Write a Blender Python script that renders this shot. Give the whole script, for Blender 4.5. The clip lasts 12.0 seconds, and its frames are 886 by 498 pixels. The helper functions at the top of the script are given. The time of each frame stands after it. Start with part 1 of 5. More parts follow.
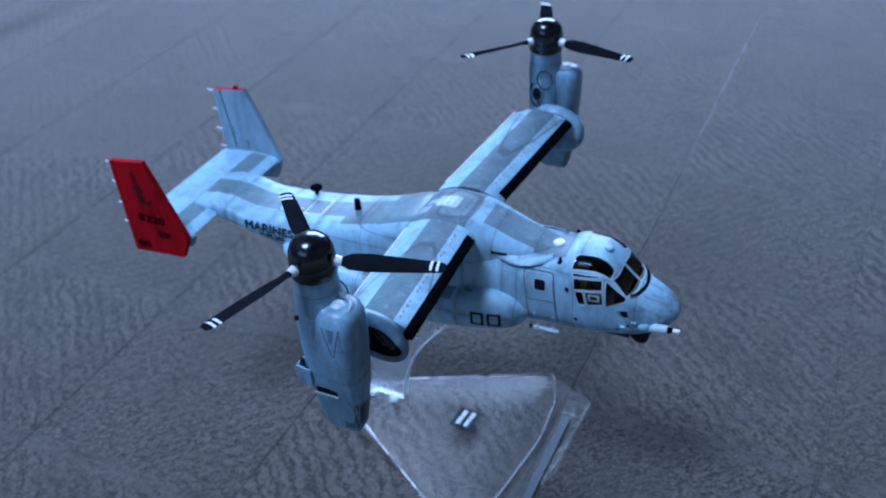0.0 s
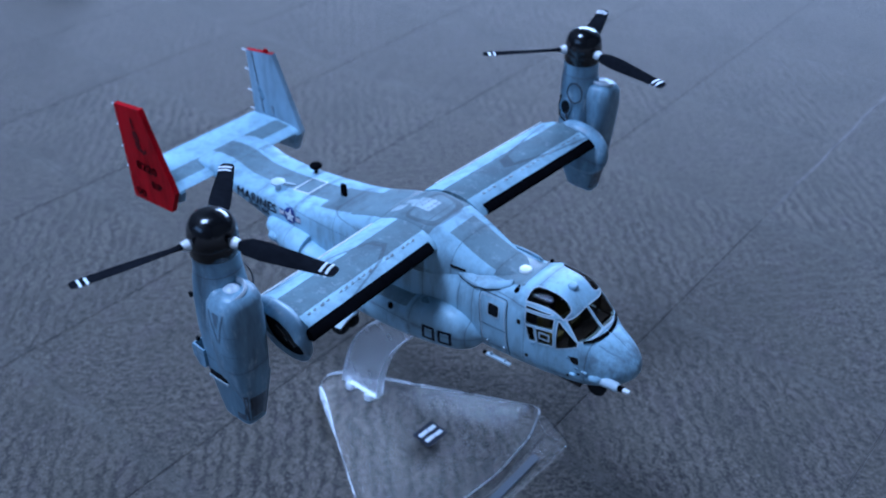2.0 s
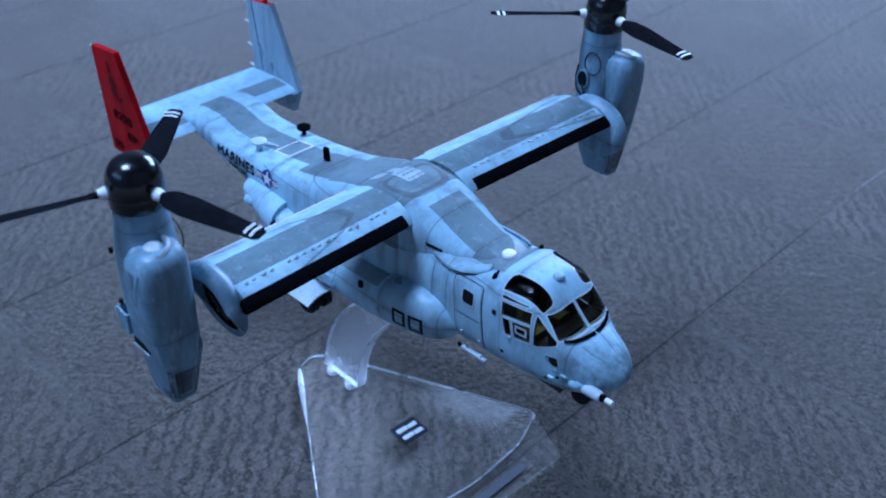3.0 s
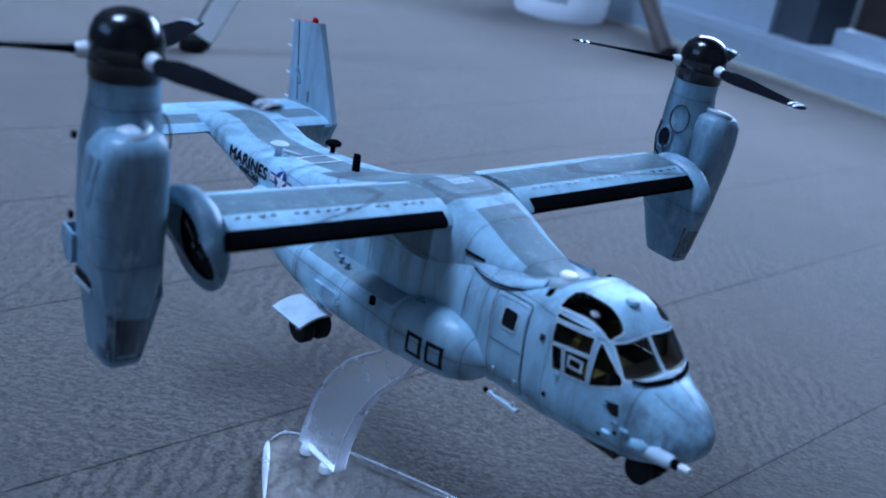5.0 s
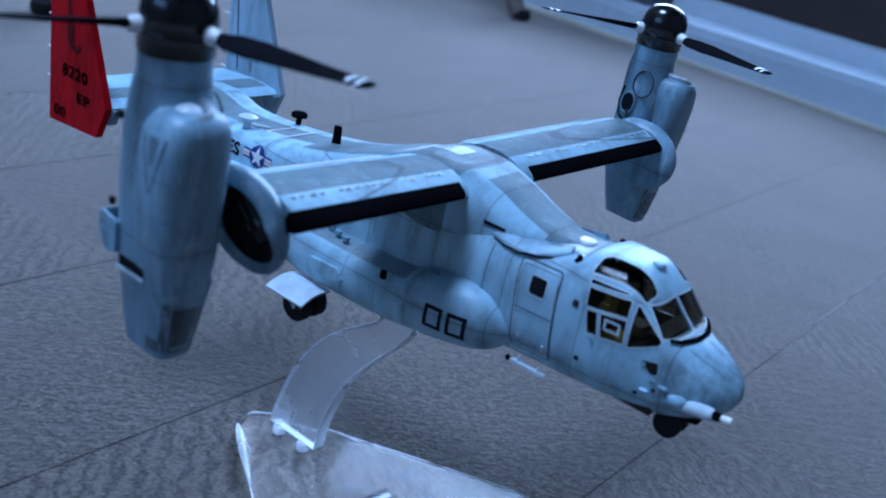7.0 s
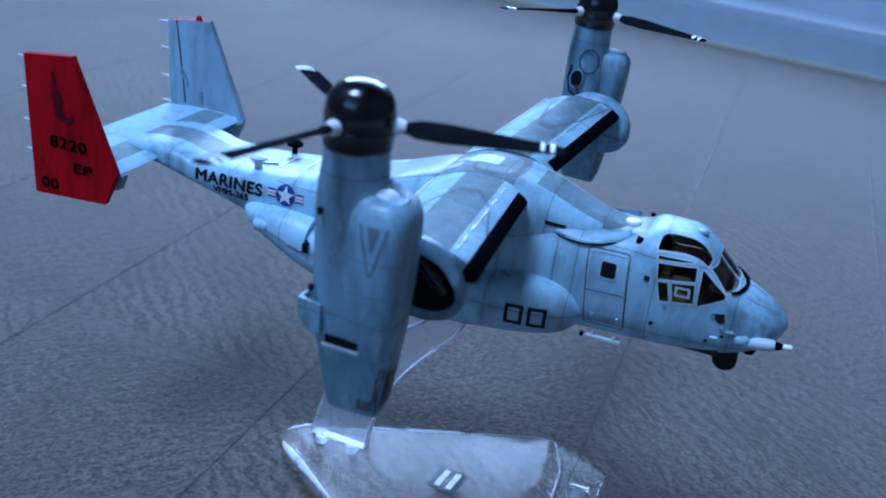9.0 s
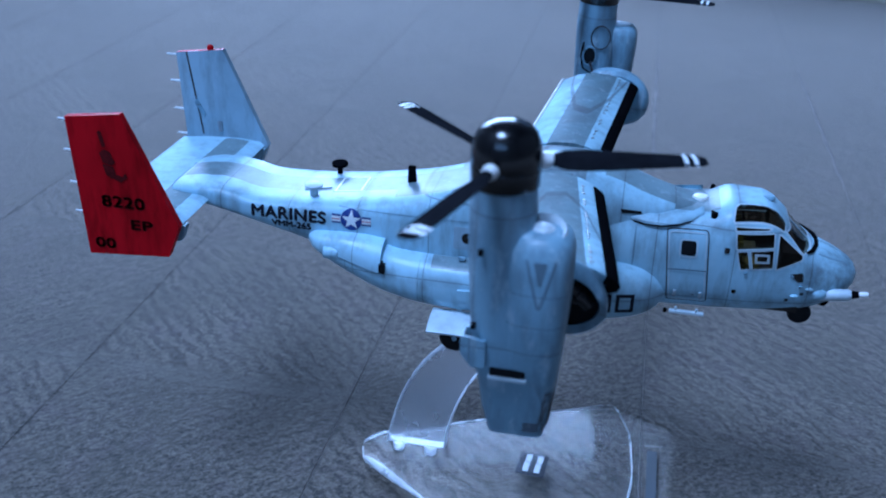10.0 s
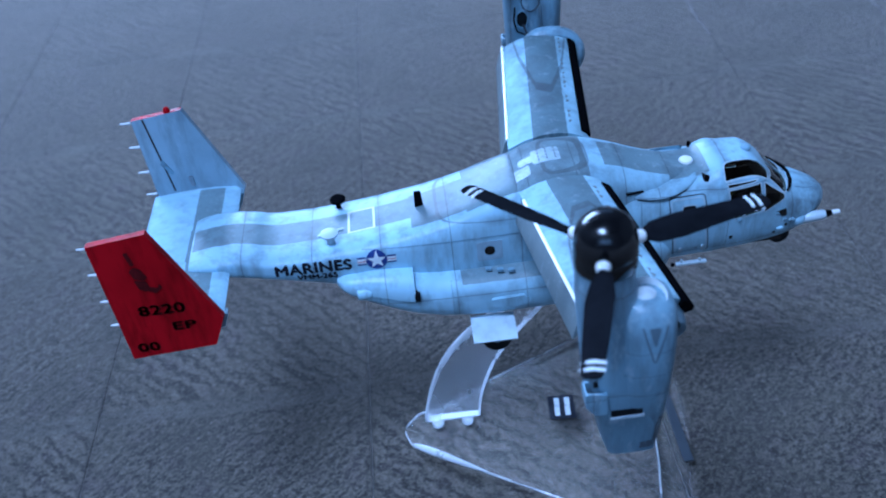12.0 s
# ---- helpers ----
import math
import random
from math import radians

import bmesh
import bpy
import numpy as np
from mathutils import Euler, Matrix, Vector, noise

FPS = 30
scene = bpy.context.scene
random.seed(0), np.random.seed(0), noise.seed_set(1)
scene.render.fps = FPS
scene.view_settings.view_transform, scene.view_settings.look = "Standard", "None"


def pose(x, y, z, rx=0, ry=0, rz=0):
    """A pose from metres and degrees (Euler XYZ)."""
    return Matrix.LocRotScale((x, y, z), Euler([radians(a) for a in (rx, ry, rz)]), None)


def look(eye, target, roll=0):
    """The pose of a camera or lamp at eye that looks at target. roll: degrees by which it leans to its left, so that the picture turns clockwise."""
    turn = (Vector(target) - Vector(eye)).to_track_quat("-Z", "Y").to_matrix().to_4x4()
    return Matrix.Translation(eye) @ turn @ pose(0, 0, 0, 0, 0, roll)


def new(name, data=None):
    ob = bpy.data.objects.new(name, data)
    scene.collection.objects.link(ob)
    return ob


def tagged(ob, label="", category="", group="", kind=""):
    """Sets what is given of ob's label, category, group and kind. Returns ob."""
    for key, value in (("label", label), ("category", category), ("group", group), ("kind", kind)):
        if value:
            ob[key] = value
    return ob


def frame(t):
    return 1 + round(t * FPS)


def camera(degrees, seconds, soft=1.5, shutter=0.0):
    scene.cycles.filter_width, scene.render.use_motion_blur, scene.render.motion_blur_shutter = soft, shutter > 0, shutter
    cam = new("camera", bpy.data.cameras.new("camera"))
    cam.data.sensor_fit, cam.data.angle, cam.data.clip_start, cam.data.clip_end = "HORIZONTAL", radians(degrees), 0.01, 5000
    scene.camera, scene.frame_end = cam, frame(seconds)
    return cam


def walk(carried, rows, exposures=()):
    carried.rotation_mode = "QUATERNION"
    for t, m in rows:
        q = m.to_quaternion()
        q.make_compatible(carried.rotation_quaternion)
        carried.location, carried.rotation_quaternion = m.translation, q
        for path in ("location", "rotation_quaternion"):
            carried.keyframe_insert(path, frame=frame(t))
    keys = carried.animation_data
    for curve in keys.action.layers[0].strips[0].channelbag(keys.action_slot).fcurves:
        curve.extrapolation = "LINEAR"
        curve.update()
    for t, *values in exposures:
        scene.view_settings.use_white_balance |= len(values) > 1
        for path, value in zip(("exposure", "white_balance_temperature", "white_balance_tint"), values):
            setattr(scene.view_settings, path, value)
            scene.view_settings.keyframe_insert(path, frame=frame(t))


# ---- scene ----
from mathutils.bvhtree import BVHTree

cam = camera(49.0, 12.0, soft=2.0)
cam.data.dof.use_dof, cam.data.dof.focus_distance, cam.data.dof.aperture_fstop = True, 0.34, 16.0
PATH = [
    (0, (0.171, -0.32, 0.36), (-0.584, 1.131, -0.791), -4.1),
    (0.5, (0.181, -0.312, 0.365), (-0.626, 1.118, -0.777), -3.5),
    (1, (0.205, -0.293, 0.36), (-0.668, 1.083, -0.798), -2.5),
    (1.5, (0.217, -0.276, 0.356), (-0.739, 1.048, -0.799), -1.5),
    (2, (0.229, -0.252, 0.347), (-0.817, 1.0, -0.809), -0.5),
    (2.5, (0.233, -0.229, 0.337), (-0.889, 0.941, -0.834), -0.5),
    (2.7, (0.234, -0.218, 0.331), (-0.894, 0.936, -0.851), -0.3),
    (4.3, (0.218, -0.19, 0.24), (-1.091, 1.048, -0.629), 8.6),
    (4.5, (0.216, -0.191, 0.235), (-1.103, 1.067, -0.587), 9.2),
    (5, (0.209, -0.192, 0.223), (-1.122, 1.094, -0.535), 10.0),
    (5.5, (0.205, -0.192, 0.222), (-1.126, 1.097, -0.53), 10.8),
    (6, (0.201, -0.196, 0.213), (-1.091, 1.138, -0.528), 11.7),
    (6.5, (0.188, -0.208, 0.214), (-1.03, 1.192, -0.53), 12.2),
    (6.7, (0.181, -0.216, 0.215), (-0.974, 1.234, -0.535), 12.2),
    (8.3, (0.126, -0.273, 0.224), (-0.611, 1.41, -0.567), 8.4),
    (8.5, (0.116, -0.279, 0.228), (-0.592, 1.423, -0.547), 7.9),
    (9, (0.093, -0.293, 0.237), (-0.47, 1.437, -0.592), 7.2),
    (9.5, (0.064, -0.303, 0.243), (-0.369, 1.447, -0.623), 4.3),
    (10, (0.034, -0.306, 0.253), (-0.311, 1.439, -0.66), 1.4),
    (10.5, (0.013, -0.301, 0.264), (-0.202, 1.421, -0.73), -0.9),
    (11, (-0.012, -0.295, 0.274), (-0.141, 1.369, -0.829), -4.1),
    (11.5, (-0.023, -0.289, 0.286), (-0.064, 1.338, -0.877), -6.0),
    (12, (-0.035, -0.29, 0.323), (-0.014, 1.286, -0.908), -6.7),
]
walk(cam, [(t, look(eye, target, roll)) for t, eye, target, roll in PATH], [(0, -0.04, 5000, 15), (2.5, 0.0, 4870, 16), (5.5, -0.05, 4990, 14), (9, -0.06, 4780, 14), (12, 0.0, 4730, 14)])

# ---- world, window light ----
world = bpy.data.worlds.new("sky")
scene.world = world
world.use_nodes = True
wn = world.node_tree
sky = wn.nodes.new("ShaderNodeTexSky")
sky.sky_type, sky.sun_disc = "NISHITA", False
sky.sun_elevation, sky.sun_rotation = radians(35), radians(250)
wn.links.new(sky.outputs["Color"], wn.nodes["Background"].inputs["Color"])
wn.nodes["Background"].inputs["Strength"].default_value = 0.10


def window_lamp(name, eye, target, w, h, watts, color):
    data = bpy.data.lights.new(name, "AREA")
    data.shape, data.size, data.size_y, data.energy, data.color = "RECTANGLE", w, h, watts, color
    ob = new(name, data)
    ob.matrix_world = look(eye, target)
    return ob


DAY, BLUE = (0.62, 0.78, 1.0), (0.40, 0.66, 1.0)
window_lamp("roof_light", (-0.70, -0.75, 2.96), (0.0, 0.05, 0.05), 0.95, 0.95, 97.0, DAY)
window_lamp("south_window_light", (-0.40, -1.55, 0.95), (0.0, 0.1, 0.05), 1.15, 0.50, 3.0, BLUE)
# Added fill lamp that brightens the far floor; no window is known there.
window_lamp("north_window_light", (-0.75, 1.93, 1.0), (-0.35, 0.6, 0.0), 1.5, 0.72, 64.0, DAY)

# ---- materials ----


class Nodes:
    """A principled material with a few shorthand node makers."""

    def __init__(self, name, rough=0.5, metal=0.0, spec=0.5):
        self.mat = bpy.data.materials.new(name)
        self.mat.use_nodes = True
        self.tree = self.mat.node_tree
        self.out = self.tree.nodes["Material Output"]
        self.bsdf = self.tree.nodes["Principled BSDF"]
        self.bsdf.inputs["Roughness"].default_value = rough
        self.bsdf.inputs["Metallic"].default_value = metal
        self.bsdf.inputs["Specular IOR Level"].default_value = spec
        self.coord = self.tree.nodes.new("ShaderNodeTexCoord").outputs["Object"]
        self.split = None

    def link(self, a, b):
        self.tree.links.new(a, b)

    def math(self, op, a, b=None, c=None):
        n = self.tree.nodes.new("ShaderNodeMath")
        n.operation = op
        for k, v in enumerate((a, b, c)):
            if v is None:
                continue
            if isinstance(v, (int, float)):
                n.inputs[k].default_value = v
            else:
                self.link(v, n.inputs[k])
        return n.outputs[0]

    def axis(self, i):
        if self.split is None:
            self.split = self.tree.nodes.new("ShaderNodeSeparateXYZ")
            self.link(self.coord, self.split.inputs[0])
        return self.split.outputs[i]

    def noise(self, scale, detail=4.0, rough=0.55, stretch=None):
        n = self.tree.nodes.new("ShaderNodeTexNoise")
        n.inputs["Scale"].default_value, n.inputs["Detail"].default_value, n.inputs["Roughness"].default_value = scale, detail, rough
        if stretch:
            m = self.tree.nodes.new("ShaderNodeMapping")
            m.inputs["Scale"].default_value = stretch
            self.link(self.coord, m.inputs[0])
            self.link(m.outputs[0], n.inputs["Vector"])
        else:
            self.link(self.coord, n.inputs["Vector"])
        return n.outputs["Fac"]

    def ramp(self, fac, lo, hi, a=0.0, b=1.0):
        n = self.tree.nodes.new("ShaderNodeMapRange")
        for k, v in zip(("From Min", "From Max", "To Min", "To Max"), (lo, hi, a, b)):
            n.inputs[k].default_value = v
        self.link(fac, n.inputs["Value"])
        return n.outputs[0]

    def mix(self, fac, a, b, blend="MIX"):
        n = self.tree.nodes.new("ShaderNodeMix")
        n.data_type, n.blend_type = "RGBA", blend
        if isinstance(fac, (int, float)):
            n.inputs[0].default_value = fac
        else:
            self.link(fac, n.inputs[0])
        for k, v in ((6, a), (7, b)):
            if isinstance(v, tuple):
                n.inputs[k].default_value = (*v, 1)
            else:
                self.link(v, n.inputs[k])
        return n.outputs[2]

    def between(self, v, lo, hi):
        return self.math("MULTIPLY", self.math("GREATER_THAN", v, lo), self.math("LESS_THAN", v, hi))

    def color(self, c):
        if isinstance(c, tuple):
            self.bsdf.inputs["Base Color"].default_value = (*c, 1)
        else:
            self.link(c, self.bsdf.inputs["Base Color"])
        return self

    def rough(self, fac, lo, hi):
        self.link(self.ramp(fac, 0.3, 0.7, lo, hi), self.bsdf.inputs["Roughness"])
        return self

    def bump(self, height, strength, distance):
        n = self.tree.nodes.new("ShaderNodeBump")
        n.inputs["Strength"].default_value, n.inputs["Distance"].default_value = strength, distance
        self.link(height, n.inputs["Height"])
        self.link(n.outputs[0], self.bsdf.inputs["Normal"])
        return self


def plain(name, c, rough=0.5, metal=0.0, vary=0.15, scale=400, bump=0.0, spec=0.5):
    """A surface of one colour with grain and blotches."""
    n = Nodes(name, rough, metal, spec)
    fine, coarse = n.noise(scale), n.noise(scale / 9, 3)
    fac = n.math("ADD", n.math("MULTIPLY", fine, 0.5), n.math("MULTIPLY", coarse, 0.5))
    dark = tuple(v * (1 - vary) for v in c)
    light = tuple(min(1, v * (1 + vary)) for v in c)
    n.color(n.mix(n.ramp(fac, 0.35, 0.65), dark, light)).rough(fac, max(0.02, rough - 0.08), rough + 0.08)
    if bump:
        n.bump(fine, bump, 0.0002)
    return n.mat


GREY, DARK_GREY, PALE = (0.405, 0.603, 0.722), (0.163, 0.222, 0.243), (0.60, 0.69, 0.74)


def paint(name, masks=(), base=GREY, second=DARK_GREY, panel=0.0125, grime=0.45, spec=0.38, gloss=0.31, specked=0.2, dirt=(0.085, 0.10, 0.115), chips=0.12, soiled=None):
    """Weathered model paint. masks: boxes (axis, low, high) of the second colour; each is a list that holds together."""
    n = Nodes(name, 0.42, spec=spec)
    col = n.mix(n.ramp(n.noise(30, 4, 0.55), 0.34, 0.68), tuple(v * 0.76 for v in base), tuple(v * 1.12 for v in base))
    total = None
    wave = n.math("MULTIPLY", n.math("SUBTRACT", n.noise(300, 2), 0.5), 0.0006)
    for boxes in masks:
        m = None
        for what, lo, hi in boxes:
            if what == "ay":
                v = n.math("ABSOLUTE", n.axis(1))
            elif what == "chord":
                v = n.math("SUBTRACT", n.axis(0), n.math("MULTIPLY", n.math("ABSOLUTE", n.axis(1)), 0.107))
            else:
                v = n.axis("xyz".index(what))
            k = n.between(n.math("ADD", v, wave), lo, hi)
            m = k if m is None else n.math("MULTIPLY", m, k)
        total = m if total is None else n.math("MAXIMUM", total, m)
    if total is not None:
        col = n.mix(n.math("MULTIPLY", total, 0.92), col, second)
    streak = n.noise(160, 6, 0.65, (1.0, 1.0, 0.22))
    col = n.mix(n.ramp(streak, 0.46, 0.72, 0, grime * 1.15), col, dirt)
    col = n.mix(n.ramp(n.noise(240, 5, 0.7, (1.0, 1.0, 0.4)), 0.55, 0.68, 0, chips * 1.6), col, PALE)
    if soiled:
        spots = n.ramp(n.noise(150, 5, 0.7, (0.5, 1.0, 0.7)), 0.47, 0.62, 0, 0.62)
        col = n.mix(n.math("MULTIPLY", spots, n.ramp(n.axis(0), soiled[0], soiled[1])), col, dirt)
    specks = n.noise(900, 2)
    col = n.mix(n.ramp(specks, 0.66, 0.74, 0, specked), col, (0.62, 0.66, 0.70))
    lines = wash = None
    for ax, off in ((0, 0.0031), (2, 0.0057)):
        d = n.math("PINGPONG", n.math("ADD", n.axis(ax), off + n_wobble(ax)), panel)
        k, w = n.math("LESS_THAN", d, 0.00016), n.ramp(d, 0.0002, 0.0026, 1.0, 0.0)
        lines = k if lines is None else n.math("MAXIMUM", lines, k)
        wash = w if wash is None else n.math("MAXIMUM", wash, w)
    col = n.mix(n.math("MULTIPLY", wash, n.ramp(n.noise(90, 4, 0.6), 0.40, 0.68, 0.0, 0.62)), col, dirt)
    col = n.mix(n.math("MULTIPLY", lines, 0.55), col, (0.07, 0.08, 0.09))
    n.color(col).rough(n.noise(120), gloss, gloss + 0.16)
    n.bump(n.math("SUBTRACT", n.math("MULTIPLY", n.noise(1400, 3), 0.3), lines), 0.25, 0.0001)
    return n.mat


def n_wobble(ax):
    return (0.2, 0.0, 0.1)[ax]


M_FUS = paint("weathered_grey_paint", [
    [("ay", -1, 0.0062), ("z", 0.1105, 0.2), ("x", -0.1215, -0.0410)],
    [("y", -0.0120, 0.0074), ("z", 0.1125, 0.2), ("x", -0.0415, -0.0210)],
    [("y", -0.0130, 0.0172), ("z", 0.1165, 0.2), ("x", -0.0215, 0.004)],
    [("ay", -1, 0.0078), ("z", 0.1205, 0.2), ("x", 0.044, 0.0520)],
    [("ay", -1, 0.0092), ("z", 0.1205, 0.2), ("x", 0.0518, 0.0660)],
], grime=0.5, chips=0.08, spec=0.29, gloss=0.29, soiled=(0.080, 0.100))
M_SPON = paint("weathered_sponson_paint", [[("ay", 0.0120, 0.0240), ("z", 0.0965, 0.104), ("x", -0.026, 0.0190)]], grime=0.4, chips=0.08, spec=0.42, gloss=0.29)
M_HUMP = paint("weathered_fairing_paint", [
    [("ay", -1, 0.0078), ("x", 0.0285, 0.052)],
    [("ay", -1, 0.0092), ("x", 0.0518, 0.08)],
    [("y", -0.0130, 0.0172), ("x", -0.05, -0.002)],
    [("ay", -1, 0.0175), ("x", -0.0025, 0.0225)],
], panel=0.0085, grime=0.4, spec=0.1, gloss=0.48)
M_WING = paint("weathered_wing_paint", base=(0.40, 0.585, 0.68), second=(0.130, 0.182, 0.200), masks=[[("chord", 0.0052, 0.0182), ("z", 0.128, 0.2), ("ay", -1, 0.09)]], panel=0.03, grime=0.35, spec=0.06, gloss=0.55)
M_TAIL = paint("weathered_tail_paint", [[("x", -0.1235, -0.1135), ("z", 0.1105, 0.12), ("ay", -1, 0.0365)], [("ay", -1, 0.0095), ("x", -0.124, -0.1), ("z", 0.1105, 0.12)]], panel=0.03, grime=0.3, spec=0.1, gloss=0.48)
M_DECK = paint("dark_grey_deck_paint", base=(0.20, 0.235, 0.24), grime=0.3, panel=0.03)
M_NAC = paint("weathered_nacelle_paint", base=(0.255, 0.39, 0.485), grime=0.6, panel=0.0165, chips=0.25, spec=0.4, gloss=0.32)
M_STAIN = paint("sooty_stained_paint", base=(0.125, 0.155, 0.19), grime=0.9, panel=0.05, chips=0.25, dirt=(0.026, 0.019, 0.017))
M_NACDIM = paint("dim_seam_paint", base=(0.14, 0.20, 0.25), grime=0.3, panel=0.05)
M_LIGHT = paint("pale_grey_paint", base=PALE, grime=0.25, panel=0.05)
M_PATCH = paint("worn_patch_paint", base=(0.40, 0.50, 0.55), grime=0.7, panel=0.05)
M_LIP = paint("worn_pale_lip_paint", base=(0.70, 0.76, 0.80), grime=0.35, panel=0.05)
M_FIN = paint("fin_grey_paint", base=(0.38, 0.50, 0.59), grime=0.45, panel=0.05)
M_RED = paint("red_fin_paint", base=(0.49, 0.003, 0.010), grime=0.7, panel=0.5, spec=0.06, specked=0.0, dirt=(0.07, 0.001, 0.002), chips=0.0)
M_BLACK = plain("gloss_black_plastic", (0.004, 0.004, 0.005), 0.18, vary=0.3, spec=0.65)
M_RUBBER = plain("black_rubber", (0.012, 0.012, 0.013), 0.62, vary=0.3, spec=0.12)
M_BOOT = plain("matt_black_boot", (0.004, 0.004, 0.005), 0.7, vary=0.3, spec=0.0)
M_INK = plain("black_marking", (0.012, 0.013, 0.022), 0.45, vary=0.3, scale=1500, spec=0.12)
M_FADED = plain("faded_black_marking", (0.075, 0.004, 0.006), 0.5, vary=0.6, scale=1800, spec=0.12)
M_HOLE = plain("dark_opening", (0.007, 0.008, 0.010), 0.6, vary=0.2, spec=0.12)
M_SOOT = plain("sooty_exhaust_metal", (0.040, 0.037, 0.042), 0.55, 0.2, vary=0.9, scale=260)
M_DULL = plain("dull_metal", (0.30, 0.31, 0.33), 0.4, 0.9, vary=0.2)
M_BLADE = plain("dark_grey_blade", (0.010, 0.0105, 0.013), 0.7, vary=0.3, spec=0.0)
M_WHITE = plain("white_marking", (0.78, 0.80, 0.82), 0.4, vary=0.06, scale=900)
M_NAVY = plain("navy_blue_marking", (0.020, 0.040, 0.20), 0.4, vary=0.2, scale=900)
M_ROSE = plain("pale_red_marking", (0.50, 0.16, 0.20), 0.45, vary=0.15, scale=900)
M_SEAT = plain("olive_yellow_seat", (0.22, 0.19, 0.035), 0.7, vary=0.4, scale=700)
M_COCKPIT = plain("dark_cockpit_lining", (0.036, 0.030, 0.026), 0.7, vary=0.3, spec=0.12)
M_LAMP = plain("white_dome_cap", (0.88, 0.88, 0.86), 0.25, vary=0.03)


def clear(name, tint, rough, ior, haze=0.0, gloss=0.0):
    """Clear plastic or glass; haze is the share of white diffuse mixed in, for frosting and painted glow."""
    n = Nodes(name, rough)
    if haze:
        white, blend = n.tree.nodes.new("ShaderNodeBsdfDiffuse"), n.tree.nodes.new("ShaderNodeMixShader")
        white.inputs["Color"].default_value = (0.85, 0.87, 0.9, 1)
        n.link(n.ramp(n.noise(45, 5), 0.3, 0.75, haze * 0.5, haze * 1.5), blend.inputs[0])
        n.link(n.bsdf.outputs[0], blend.inputs[1])
        n.link(white.outputs[0], blend.inputs[2])
        n.link(blend.outputs[0], n.out.inputs["Surface"])
    if gloss:
        sheen, weight, over = (n.tree.nodes.new(k) for k in ("ShaderNodeBsdfGlossy", "ShaderNodeFresnel", "ShaderNodeMixShader"))
        sheen.inputs["Roughness"].default_value, weight.inputs["IOR"].default_value = gloss, 1.22
        n.bsdf.inputs["Specular IOR Level"].default_value = 0.0
        n.link(weight.outputs[0], over.inputs[0])
        n.link(n.out.inputs["Surface"].links[0].from_socket, over.inputs[1])
        n.link(sheen.outputs[0], over.inputs[2])
        n.link(over.outputs[0], n.out.inputs["Surface"])
    n.bsdf.inputs["Transmission Weight"].default_value = 1.0
    n.bsdf.inputs["IOR"].default_value = ior
    n.color(tint)
    n.link(n.ramp(n.noise(60), 0.35, 0.7, rough * 0.6, rough * 1.6), n.bsdf.inputs["Roughness"])
    return n.mat


# White haze paints the veil, edge glow and rim glint of the acrylic.
M_ACRYL = clear("clear_acrylic", (0.97, 0.98, 1.0), 0.20, 1.45, 0.12)
M_FOOT = clear("clear_foot_acrylic", (0.98, 0.985, 1.0), 0.12, 1.12, 0.006)
M_RIM = clear("rim_glint_acrylic", (1.0, 1.0, 1.0), 0.3, 1.49, 0.28)
M_JOINT = clear("white_frosted_acrylic", (1.0, 1.0, 1.0), 0.4, 1.49, 0.66)
M_FROST_GLOW = clear("frosted_glow_acrylic", (0.98, 0.99, 1.0), 0.42, 1.49, 0.5)
M_GLASS = clear("smoked_cockpit_glass", (0.26, 0.225, 0.18), 0.03, 1.2)
M_GLASS.node_tree.nodes["Principled BSDF"].inputs["Specular IOR Level"].default_value = 0.05


